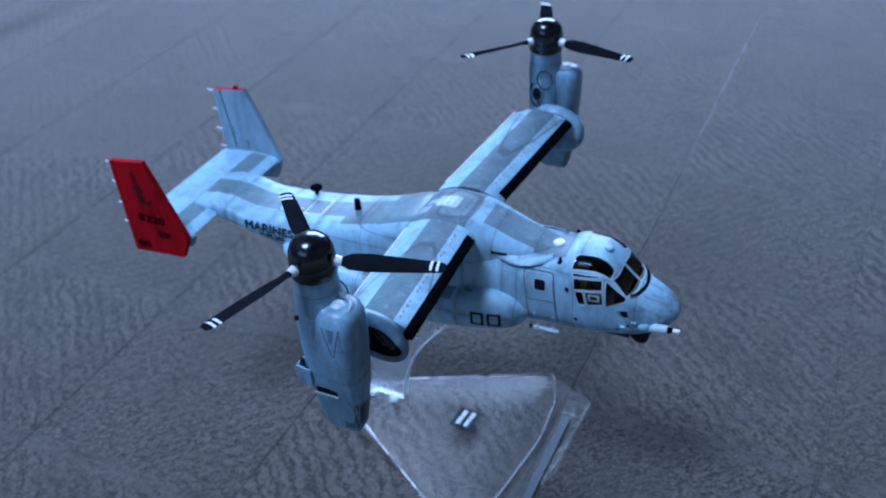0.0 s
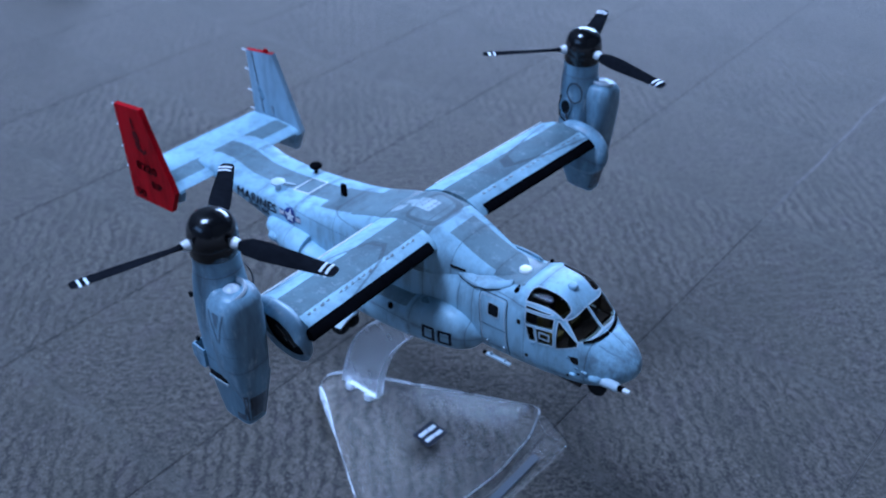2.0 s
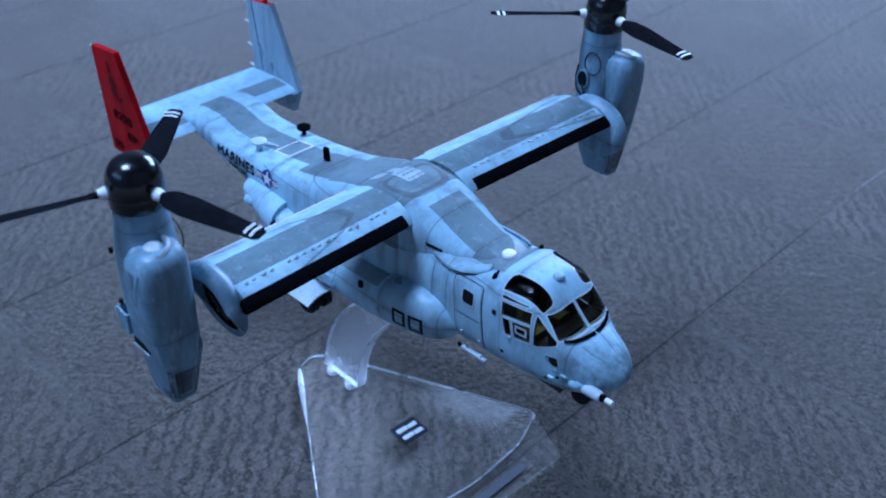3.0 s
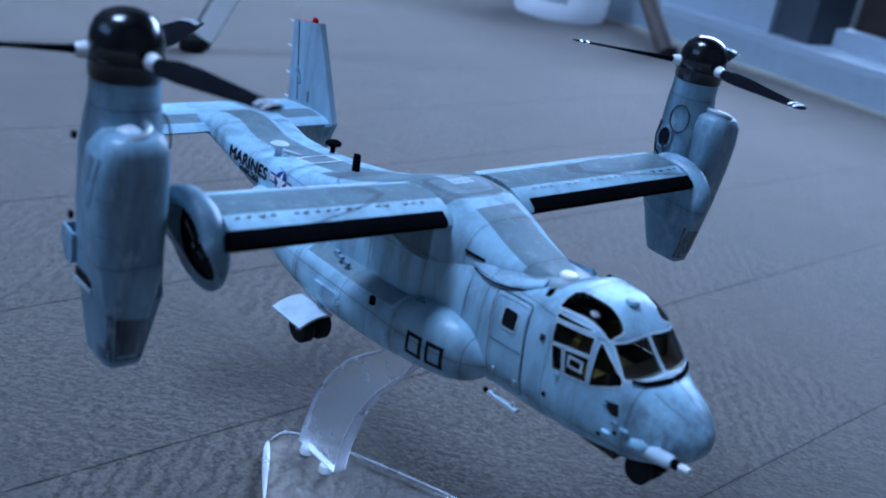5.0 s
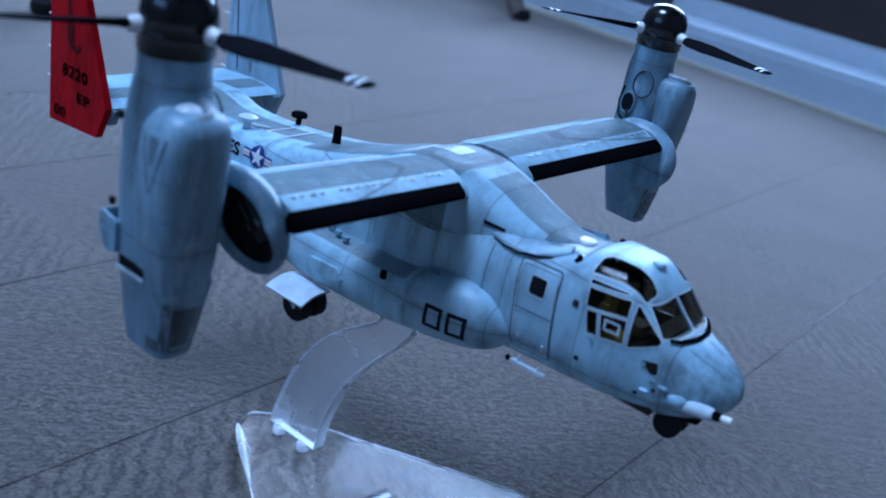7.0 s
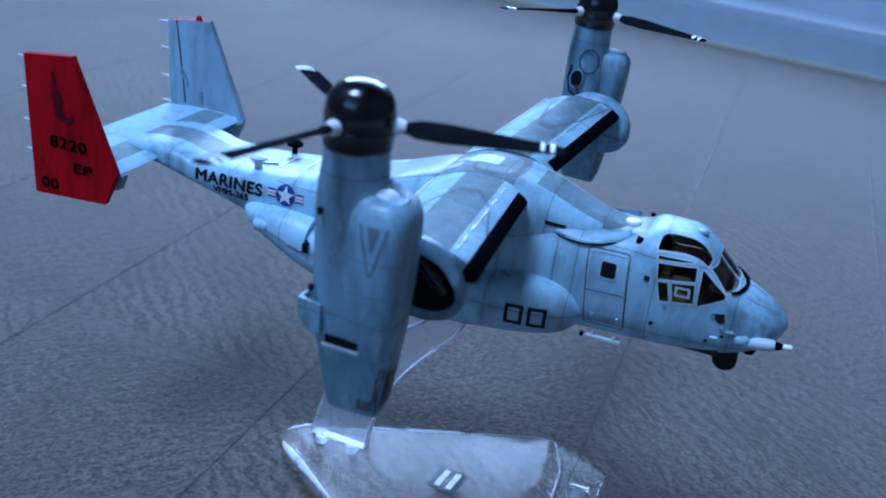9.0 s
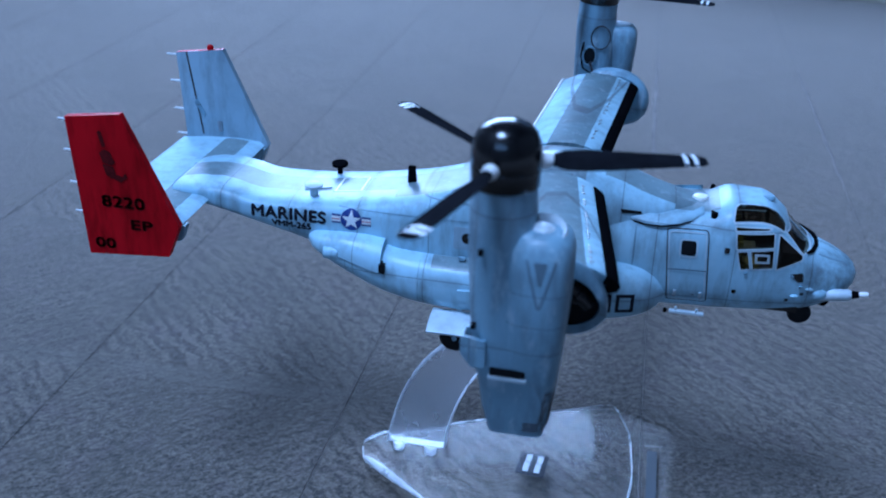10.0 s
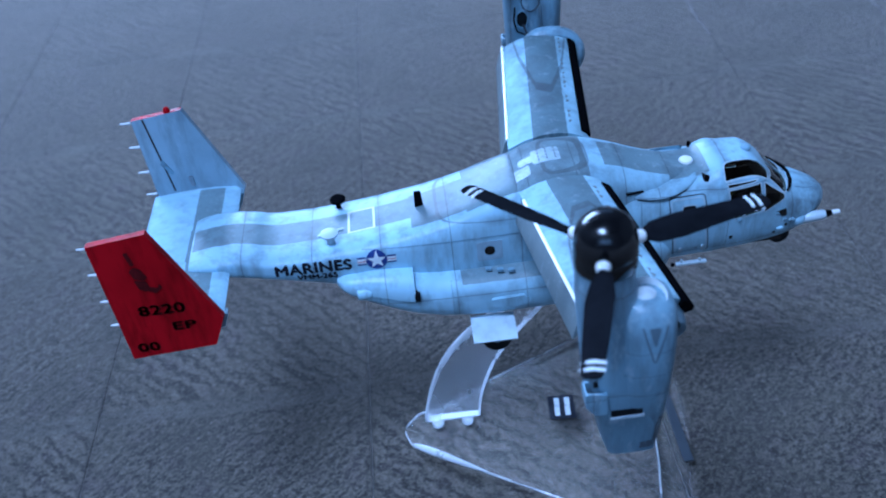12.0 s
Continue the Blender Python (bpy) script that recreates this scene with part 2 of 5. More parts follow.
def carpet(name, angle, across, run, depth, ribs):
    """Looped carpet: rows of uneven yarn strokes along one diagonal, and a smooth band at two edges of each square."""
    n = Nodes(name, 0.95, spec=0.2)
    n.axis(0)
    n.coord = n.tree.nodes.new("ShaderNodeNewGeometry").outputs["Position"]
    rot = n.tree.nodes.new("ShaderNodeMapping")
    rot.inputs["Rotation"].default_value = (0, 0, radians(angle))
    n.link(n.coord, rot.inputs[0])

    def along(a, b, detail):
        m, k = n.tree.nodes.new("ShaderNodeMapping"), n.tree.nodes.new("ShaderNodeTexNoise")
        m.inputs["Scale"].default_value = (a, b, 200)
        k.inputs["Scale"].default_value, k.inputs["Detail"].default_value, k.inputs["Roughness"].default_value = 1.0, detail, 0.6
        n.link(rot.outputs[0], m.inputs[0])
        n.link(m.outputs[0], k.inputs["Vector"])
        return k.outputs["Fac"]

    band = n.ramp(n.math("PINGPONG", n.axis(1), PITCH / 2), PITCH / 2 - 0.0060, PITCH / 2 - 0.0042)
    strokes = n.ramp(along(across, run, 2.0), 0.37, 0.61)
    split = n.tree.nodes.new("ShaderNodeSeparateXYZ")
    n.link(rot.outputs[0], split.inputs[0])
    phase = n.math("ADD", n.math("MULTIPLY", split.outputs[0], 800.0), n.math("ADD", n.math("MULTIPLY", along(70, 60, 2.0), 11.0), n.math("MULTIPLY", along(190, 120, 2.0), 9.0)))
    ridge = n.ramp(n.math("SINE", phase), -0.95, 0.45)
    worn = n.math("MULTIPLY", n.math("MULTIPLY", n.ramp(n.noise(30, 4, 0.6), 0.34, 0.56, 0.5, 1.0), n.ramp(n.noise(4.5, 2, 0.5), 0.42, 0.58, 0.65, 1.1)), ribs)
    strokes = n.mix(worn, strokes, ridge)
    strokes = n.math("MULTIPLY", strokes, n.ramp(band, 0, 1, 1.0, 0.4))
    loops, fibre, patch = n.noise(560, 3, 0.7), n.noise(900, 3, 0.6), n.noise(60, 5, 0.6)
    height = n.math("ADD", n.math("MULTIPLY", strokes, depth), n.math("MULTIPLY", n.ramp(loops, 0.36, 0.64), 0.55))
    # Colour follows height: shade in the hollows between yarns is painted dark.
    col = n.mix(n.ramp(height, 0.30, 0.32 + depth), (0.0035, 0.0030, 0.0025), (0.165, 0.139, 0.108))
    col = n.mix(n.ramp(fibre, 0.60, 0.72, 0, 0.6), col, (0.29, 0.245, 0.215))
    col = n.mix(n.ramp(patch, 0.50, 0.72, 0, 0.45), col, (0.100, 0.070, 0.078))
    col = n.mix(n.ramp(n.noise(6, 4), 0.38, 0.7, 0, 0.30), col, (0.066, 0.054, 0.045))
    col = n.mix(n.ramp(n.noise(16, 5, 0.62), 0.47, 0.63, 0, 0.55), col, (0.044, 0.040, 0.030))
    col = n.mix(n.ramp(n.noise(25, 5, 0.62), 0.50, 0.66, 0, 0.45), col, (0.100, 0.086, 0.062))
    col = n.mix(n.math("MULTIPLY", band, n.ramp(n.noise(40, 3), 0.35, 0.65, 0.12, 0.6)), col, (0.165, 0.146, 0.120))
    col = n.mix(n.ramp(n.noise(310, 4, 0.75), 0.52, 0.62, 0, 0.75), col, (0.014, 0.012, 0.010))
    col = n.mix(n.ramp(n.noise(350, 4, 0.8, (1.0, 1.0, 1.3)), 0.56, 0.66, 0, 0.6), col, (0.235, 0.20, 0.17))
    joint = n.ramp(n.math("PINGPONG", n.axis(0), PITCH / 2), PITCH / 2 - 0.0016, PITCH / 2 - 0.0006)
    col = n.mix(n.math("MULTIPLY", joint, n.ramp(n.noise(70, 3), 0.38, 0.60, 0.0, 0.8)), col, (0.012, 0.010, 0.010))
    info = n.tree.nodes.new("ShaderNodeObjectInfo")
    col = n.mix(n.math("MULTIPLY", info.outputs["Random"], 0.10), col, (0.15, 0.125, 0.10))
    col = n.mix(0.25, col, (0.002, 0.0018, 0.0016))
    n.bsdf.inputs["Sheen Tint"].default_value = (1.0, 0.9, 0.82, 1)
    n.bsdf.inputs["Sheen Weight"].default_value, n.bsdf.inputs["Sheen Roughness"].default_value = 0.7, 0.45
    n.color(col).bump(height, 0.26, 0.0010)
    return n.mat


PITCH, X0, Y0 = 0.1255, -0.072, 0.028
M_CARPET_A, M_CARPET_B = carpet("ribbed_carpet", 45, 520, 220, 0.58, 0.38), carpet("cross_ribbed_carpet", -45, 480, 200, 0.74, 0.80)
M_SEAM = plain("dark_carpet_backing", (0.034, 0.028, 0.025), 0.95, vary=0.3, spec=0.12)
M_WORN = plain("worn_pale_seam_yarn", (0.19, 0.17, 0.16), 0.95, vary=0.6, scale=350, spec=0.1)
M_WALL = plain("blue_grey_painted_board", (0.36, 0.42, 0.48), 0.42, vary=0.08, scale=60)
M_LEDGE = plain("pale_painted_ledge", (0.40, 0.46, 0.52), 0.45, vary=0.06, scale=60)
M_POST = plain("dark_grey_post_paint", (0.05, 0.06, 0.075), 0.5, vary=0.15, scale=60)
# Near-black brown that holds the darkness of the shaded opening.
M_RECESS = plain("dark_opening_shade", (0.022, 0.014, 0.011), 0.6, vary=0.4, scale=40)
M_CREAM = plain("cream_edge_strip", (0.42, 0.39, 0.31), 0.6, vary=0.15, scale=90)
# Dark tone for the unseen walls and ceiling, chosen to weaken bounce light.
M_ROOM = plain("unseen_dark_wall", (0.10, 0.10, 0.10), 0.8, vary=0.05, scale=40)
M_WOOD = plain("brown_wood", (0.20, 0.105, 0.055), 0.5, vary=0.35, scale=80)
M_TUB = plain("white_plastic", (0.90, 0.91, 0.92), 0.3, vary=0.03, scale=60)
tub_glow, tub_mix = M_TUB.node_tree.nodes.new("ShaderNodeBsdfTranslucent"), M_TUB.node_tree.nodes.new("ShaderNodeMixShader")
tub_glow.inputs["Color"].default_value, tub_mix.inputs[0].default_value = (0.95, 0.96, 0.98, 1), 0.55
M_TUB.node_tree.links.new(M_TUB.node_tree.nodes["Principled BSDF"].outputs[0], tub_mix.inputs[1])
M_TUB.node_tree.links.new(tub_glow.outputs[0], tub_mix.inputs[2])
M_TUB.node_tree.links.new(tub_mix.outputs[0], M_TUB.node_tree.nodes["Material Output"].inputs["Surface"])
M_LEG = plain("brownish_steel_leg", (0.36, 0.31, 0.29), 0.35, 0.7, vary=0.15)

# ---- mesh tools; shapes are given in millimetres ----
MM = 0.001


def part(name, bm, material, parent=None, label="", smooth=40):
    """Links a bmesh, given in millimetres, as one mesh object."""
    bmesh.ops.recalc_face_normals(bm, faces=bm.faces[:])
    me = bpy.data.meshes.new(name)
    bm.to_mesh(me)
    bm.free()
    me.transform(Matrix.Scale(MM, 4))
    for m in material if isinstance(material, (list, tuple)) else (material,):
        me.materials.append(m)
    if smooth:
        me.shade_smooth()
        me.set_sharp_from_angle(angle=radians(smooth))
    ob = new(name, me)
    if parent:
        ob.parent = parent
    if label:
        ob["label"] = label
    return ob


def thing(name, label, category, at=(0, 0, 0), group="", kind=""):
    ob = new(name)
    ob.location = at
    ob.empty_display_size = 0.01
    return tagged(ob, label, category, group, kind)


def loft(rings, caps=True, closed=True):
    bm = bmesh.new()
    rows = [[bm.verts.new(p) for p in ring] for ring in rings]
    n = len(rows[0])
    for a, b in zip(rows, rows[1:]):
        for i in range(n if closed else n - 1):
            j = (i + 1) % n
            bm.faces.new((a[i], a[j], b[j], b[i]))
    if caps:
        bm.faces.new(rows[0])
        bm.faces.new(rows[-1][::-1])
    return bm


def bevelled(bm, width, segments=2, angle=30):
    edges = [e for e in bm.edges if len(e.link_faces) == 2 and e.calc_face_angle() > radians(angle)]
    bmesh.ops.bevel(bm, geom=edges, offset=width, segments=segments, profile=0.5, affect="EDGES", clamp_overlap=True)
    return bm


def box(x0, x1, y0, y1, z0, z1, bevel=0.0, segments=2):
    bm = loft([[(x, y, z) for y, z in ((y0, z0), (y1, z0), (y1, z1), (y0, z1))] for x in (x0, x1)])
    return bevelled(bm, bevel, segments) if bevel else bm


def prism(outline, axis, a, b, bevel=0.0, segments=2):
    """An outline in the two other axes, drawn out along axis from a to b."""
    def p(u, v, w):
        return {"x": (w, u, v), "y": (u, w, v), "z": (u, v, w)}[axis]
    bm = loft([[p(u, v, w) for u, v in outline] for w in (a, b)])
    return bevelled(bm, bevel, segments) if bevel else bm


def rod(points, radii, sides=12):
    """A round bar through points, with a radius each."""
    pts = [Vector(p) for p in points]
    if isinstance(radii, (int, float)):
        radii = [radii] * len(pts)
    rings = []
    for i, (p, r) in enumerate(zip(pts, radii)):
        d = (pts[min(i + 1, len(pts) - 1)] - pts[max(i - 1, 0)]).normalized()
        u = d.cross(Vector((0, 0, 1)) if abs(d.z) < 0.9 else Vector((1, 0, 0))).normalized()
        w = d.cross(u)
        rings.append([p + r * (math.cos(t) * u + math.sin(t) * w) for t in (2 * math.pi * k / sides for k in range(sides))])
    return loft(rings)


def lathe(profile, x=0, y=0, sides=32):
    """A round body from (radius, height) pairs about an upright axis."""
    return loft([[(x + r * math.cos(t), y + r * math.sin(t), z) for t in (2 * math.pi * k / sides for k in range(sides))] for r, z in profile])


def moved(bm, m):
    bm.transform(m)
    return bm


def joined(*bms):
    out = bmesh.new()
    for b in bms:
        me = bpy.data.meshes.new("t")
        b.to_mesh(me)
        b.free()
        out.from_mesh(me)
        bpy.data.meshes.remove(me)
    return out


def rounded(corners, r, steps=5):
    """A polygon with rounded corners; r is one radius or one a corner."""
    out = []
    k = len(corners)
    for i in range(k):
        p, a, b = Vector(corners[i]), Vector(corners[i - 1]), Vector(corners[(i + 1) % k])
        ri = r[i] if isinstance(r, (list, tuple)) else r
        u, w = (a - p).normalized(), (b - p).normalized()
        half = math.acos(max(-1, min(1, u.dot(w)))) / 2
        d = min(ri / math.tan(half), 0.49 * (a - p).length, 0.49 * (b - p).length)
        p0, p1 = p + u * d, p + w * d
        for s in range(steps + 1):
            t = s / steps
            q = (1 - t) ** 2 * p0 + 2 * t * (1 - t) * p + t * t * p1
            out.append((q.x, q.y))
    return out


# ---- the room ----


def build_room():
    floor = part("floor", box(-1600, 2000, -1600, 2000, -40, -1.2), M_SEAM)
    tagged(floor, "brown-grey looped carpet of small diagonally ribbed squares", "carpet", kind="structure")
    # Unseen walls and ceiling that close the room and hold bounce light down.
    tagged(part("wall_west", box(-1750, -1600, -1750, 2000, -40, 3000), M_ROOM, smooth=0), "plain unseen wall, dark to cut bounce light", "wall", kind="structure")
    tagged(part("wall_east", box(2000, 2150, -1600, 2000, -40, 3000), M_ROOM, smooth=0), "plain unseen wall, dark to cut bounce light", "wall", kind="structure")
    bm = joined(box(-1600, -1050, -1750, -1600, -40, 3000), box(250, 2150, -1750, -1600, -40, 3000), box(-1050, 250, -1750, -1600, -40, 650), box(-1050, 250, -1750, -1600, 1250, 3000))
    tagged(part("wall_south", bm, M_ROOM, smooth=0), "plain unseen dark wall with a low window", "wall", kind="structure")
    # The opening in this unseen wall is added for the north fill lamp.
    tagged(part("wall_north", joined(box(-1750, -1450, 2000, 2150, -40, 3000), box(850, 2150, 2000, 2150, -40, 3000), box(-1450, 850, 2000, 2150, -40, 580), box(-1450, 850, 2000, 2150, 1420, 3000)), M_ROOM, smooth=0), "plain unseen dark wall with an added opening for fill light", "wall", kind="structure")
    bm = joined(box(-1750, -1220, -1750, 2150, 3000, 3100), box(-180, 2150, -1750, 2150, 3000, 3100), box(-1220, -180, -1750, -1270, 3000, 3100), box(-1220, -180, -230, 2150, 3000, 3100))
    tagged(part("ceiling", bm, M_ROOM, smooth=0), "plain unseen dark ceiling with a roof light", "ceiling", kind="structure")
    return floor


def build_partition():
    """The low painted threshold behind the carpet, with the dark opening above its ledge."""
    turn = Matrix.Translation((0, 970, 0)) @ Matrix.Rotation(radians(-9), 4, "Z")
    root = thing("threshold", "blue-grey painted threshold with a pale ledge along the carpet", "threshold", kind="structure")
    part("edge_strip", moved(box(-1500, 1400, 0, 16, -2, 4, 1.5), turn), M_CREAM, root, "cream edging strip on the carpet")
    part("riser", moved(box(-1500, 1400, 16, 60, -2, 40, 3), turn), M_WALL, root)
    part("ledge", moved(box(-1500, 1400, 20, 130, 40.3, 50, 3), turn), M_LEDGE, root, "pale painted ledge")
    part("sill_board", moved(box(-498, 1400, 110, 150, 50.3, 75, 4), turn), M_LEDGE, root, "pale sill under the opening")
    part("upright_board", moved(box(-1500, -564, 50, 110, 50.3, 205, 3), turn), M_WALL, root)
    part("door_post", moved(box(-562, -500, 60, 140, 50.3, 205, 3), turn), M_POST, root, "dark grey upright post")
    # Sheet across the opening whose dark colour stands for the shade inside.
    part("dark_recess", moved(box(-498, 1400, 150.5, 200, 50.3, 205, 3), turn), M_RECESS, root, "dark brown sheet for the shade in the opening")


build_floor_parent = build_room()
build_partition()


def build_tub():
    prof = [(64, 0.2), (71, 2), (75, 9), (77, 40), (82, 150), (85, 152), (85, 160), (80, 160), (70, 14), (10, 10)]
    tub = tagged(part("plastic_tub", lathe(prof, sides=48), M_TUB), "white plastic tub standing on the carpet", "tub")
    tub.location = (-0.868, 1.012, 0)
    bm = loft([[(77.5 * math.cos(a) * s, 77.5 * math.sin(a) * s, z) for a in np.linspace(radians(-100), radians(-40), 9)] for s, z in ((1.0, 30), (1.04, 95))], caps=False, closed=False)
    part("faded_label", bm, M_LEDGE, tub, "pale blue label")


def build_chair_leg(name, foot, head, label):
    root = thing(name, label, "chair leg", foot)
    h = Vector(head) * 1000
    part("tube", rod([(0, 0, 3), h * 0.5, h], 13, 20), M_LEG, root)
    part("foot_cap", lathe([(10, 0.2), (14, 2), (15, 10), (12, 16)], sides=20), M_RUBBER, root, "black rubber foot")


build_tub()
build_chair_leg("chair_leg", (-0.61, 0.965, 0), (-0.21, -0.14, 0.42), "slanting brownish steel chair leg with a black foot")


def build_wood_block():
    ob = part("wooden_box", box(-90, 90, -40, 40, 0.2, 70, 3), M_WOOD)
    ob.matrix_world = pose(-1.22, 1.06, 0, 0, 0, 20)
    tagged(ob, "small brown wooden box on the carpet", "box")


build_wood_block()


def build_stool_leg():
    root = thing("stool_leg", "slanting white-faced stool leg with a black rubber foot", "stool leg", (-0.655, 0.261, 0))
    way = Vector((0.12, 0.52, 1.0)).normalized()
    front = (Vector((0.88, -0.47, 0)) - way * Vector((0.88, -0.47, 0)).dot(way)).normalized()
    turn = Matrix((front, way.cross(front), way)).transposed().to_4x4()
    part("rubber_foot", moved(lathe([(8, 0.2), (13, 1.5), (14.5, 6), (13.5, 13), (9, 16)], sides=24), Matrix.Identity(4)), M_RUBBER, root)

    def bar(x0, x1, y0, y1, z0, z1, r):
        return moved(box(x0, x1, y0, y1, z0, z1, r), turn)
    part("leg_bar", bar(-9, 8, -11, 11, 9, 420, 2.5), M_POST, root, "dark grey metal bar")
    part("face_strip", bar(8.2, 10, -10, 10, 16, 420, 0.8), M_LAMP, root, "glossy white face")


build_stool_leg()

# ---- the aircraft model ----
aircraft_model = thing("model_aircraft", "pale blue-grey tiltrotor model with red tail fins on a stand", "model aircraft", (0, 0, 0))

# x, belly, roof, half width, height of the widest line, power of the curve below it and above it
FUSELAGE = [
    (113.2, 100.6, 102.0, 0.6, 101.3, 2.0, 2.0), (112.3, 98.0, 104.4, 3.2, 101.2, 2.1, 2.1), (109.5, 94.8, 107.2, 6.6, 101.0, 2.2, 2.2),
    (105, 91.8, 109.6, 9.6, 100.6, 2.3, 2.3), (100, 89.8, 111.6, 11.8, 100.4, 2.4, 2.4), (96.5, 88.9, 112.4, 13.0, 100.5, 2.5, 3.2), (94, 88.4, 114.2, 13.7, 101, 2.5, 4.3),
    (90, 88.0, 118.0, 14.5, 102, 2.6, 4.3), (86, 87.6, 121.9, 15.2, 103, 2.7, 4.0), (83, 87.4, 124.5, 15.7, 104, 2.8, 3.6), (79, 87.2, 126.0, 16.3, 104, 2.8, 3.4),
    (73, 87, 126.1, 16.8, 104, 2.8, 3.4), (69, 86.9, 125.9, 17.0, 104, 2.9, 3.4), (66, 86.8, 124.4, 17, 104, 3.0, 3.4), (63, 86.8, 123.2, 17, 104, 3.0, 3.4), (56, 86.6, 122.8, 17.1, 104, 3.1, 3.3),
    (45, 86.3, 122.8, 17.2, 104, 3.2, 3.3), (20, 85.6, 124, 17.4, 104, 3.3, 3.5), (5, 84.7, 126, 17.5, 104, 3.3, 4.2), (-3, 84.4, 128.6, 17.6, 104, 3.3, 5.0), (-8, 84.2, 127.4, 17.6, 104, 3.3, 5.2), (-13, 84, 125.6, 17.7, 104, 3.2, 5.2),
    (-23, 84.6, 121.9, 17.9, 104.4, 3.1, 5.2), (-35, 86.2, 118.6, 18.0, 104.6, 3.0, 5.2), (-46, 88.4, 116.6, 18.0, 105.0, 3.0, 5.0), (-57, 91.0, 115.0, 17.9, 105.4, 2.9, 4.6), (-69, 94.6, 113.6, 17.6, 106.0, 2.9, 4.6),
    (-80, 98.0, 112.8, 17.3, 106.8, 2.8, 4.6), (-90, 101.0, 112.6, 17.0, 107.6, 2.8, 4.6), (-95, 102.6, 113.3, 16.9, 108.0, 2.8, 4.8), (-100, 104.2, 114.7, 16.8, 108.8, 2.8, 5.0), (-107, 106.4, 115.6, 16.9, 109.8, 2.8, 5.0), (-114, 108.6, 115.3, 17.0, 110.8, 2.8, 5.0), (-119, 110.0, 114.5, 16.6, 111.4, 2.6, 4.6), (-122, 110.8, 113.9, 15.2, 111.8, 2.4, 4.0),
]


def section(row, k=56, grow=0.0):
    x, zb, zt, w, zw, p, pt = row
    ring = []
    for i in range(k):
        t = 2 * math.pi * i / k
        c, s = math.cos(t), math.sin(t)
        e = 2 / (pt if s > 0 else p)
        y = (w + grow) * math.copysign(abs(c) ** e, c)
        h = (zt - zw + grow) if s > 0 else (zw - zb + grow)
        ring.append((x, y, zw + h * math.copysign(abs(s) ** e, s)))
    return ring


def hermite(table, step):
    """The table at even steps, with smooth slopes between its rows."""
    t = np.array(sorted(table), float)
    xs = t[:, 0]
    out = []
    for x in np.r_[np.arange(xs[0], xs[-1], step), xs[-1]]:
        i = min(max(int(np.searchsorted(xs, x)) - 1, 0), len(xs) - 2)
        h = xs[i + 1] - xs[i]
        u = (x - xs[i]) / h
        row = [float(x)]
        for c in range(1, t.shape[1]):
            d = np.diff(t[:, c]) / np.diff(xs)
            m0 = d[i] if i == 0 else (0.0 if d[i - 1] * d[i] <= 0 else 2 * d[i - 1] * d[i] / (d[i - 1] + d[i]))
            m1 = d[i] if i == len(d) - 1 else (0.0 if d[i + 1] * d[i] <= 0 else 2 * d[i + 1] * d[i] / (d[i + 1] + d[i]))
            a, b = t[i, c], t[i + 1, c]
            row.append(float((2 * u**3 - 3 * u**2 + 1) * a + (u**3 - 2 * u**2 + u) * h * m0 + (3 * u**2 - 2 * u**3) * b + (u**3 - u**2) * h * m1))
        out.append(row)
    return out


def fuselage_bm(grow=0.0, x0=-200, x1=200, step=1.5):
    return loft([section(r, grow=grow) for r in hermite(FUSELAGE, step) if x0 <= r[0] <= x1])


def solid(name, bm):
    bmesh.ops.recalc_face_normals(bm, faces=bm.faces[:])
    me = bpy.data.meshes.new(name)
    bm.to_mesh(me)
    bm.free()
    return new(name, me)


def cut(bm, cutters):
    """bm with the cutters taken away, all in millimetres."""
    ob = solid("blank", bm)
    tools = []
    for c in cutters:
        tool = solid("tool", c)
        m = ob.modifiers.new("cut", "BOOLEAN")
        m.operation, m.object, m.solver = "DIFFERENCE", tool, "EXACT"
        tools.append(tool)
    dg = bpy.context.evaluated_depsgraph_get()
    dg.update()
    me = bpy.data.meshes.new_from_object(ob.evaluated_get(dg))
    out = bmesh.new()
    out.from_mesh(me)
    bpy.data.meshes.remove(me)
    for o in (ob, *tools):
        data = o.data
        bpy.data.objects.remove(o)
        bpy.data.meshes.remove(data)
    return out




hull_bm = fuselage_bm()
bmesh.ops.recalc_face_normals(hull_bm, faces=hull_bm.faces[:])
HULL = BVHTree.FromBMesh(hull_bm)
hull_bm.free()


def drape(bm, tree, way, lift, start=60.0):
    """Lays the vertices onto a surface along a direction, lifted off it by so many millimetres."""
    d = Vector(way).normalized()
    for v in bm.verts:
        hit, normal, _, _ = tree.ray_cast(v.co - d * start, d)
        if hit is not None:
            v.co = hit - d * lift
    return bm


def sheet(outline, axis, w, cell=1.2):
    """A flat outline filled with small faces, at w on the axis, to be draped."""
    bm = bmesh.new()
    def p(u, v):
        return {"x": (w, u, v), "y": (u, w, v), "z": (u, v, w)}[axis]
    bm.faces.new([bm.verts.new(p(u, v)) for u, v in outline])
    us, vs = [u for u, _ in outline], [v for _, v in outline]
    for k, (lo, hi) in enumerate(((min(us), max(us)), (min(vs), max(vs)))):
        c = lo + cell
        while c < hi:
            no = {"x": ((0, 1, 0), (0, 0, 1)), "y": ((1, 0, 0), (0, 0, 1)), "z": ((1, 0, 0), (0, 1, 0))}[axis][k]
            at = p(c, 0) if k == 0 else p(0, c)
            bmesh.ops.bisect_plane(bm, geom=bm.verts[:] + bm.edges[:] + bm.faces[:], plane_co=at, plane_no=no)
            c += cell
    return bm


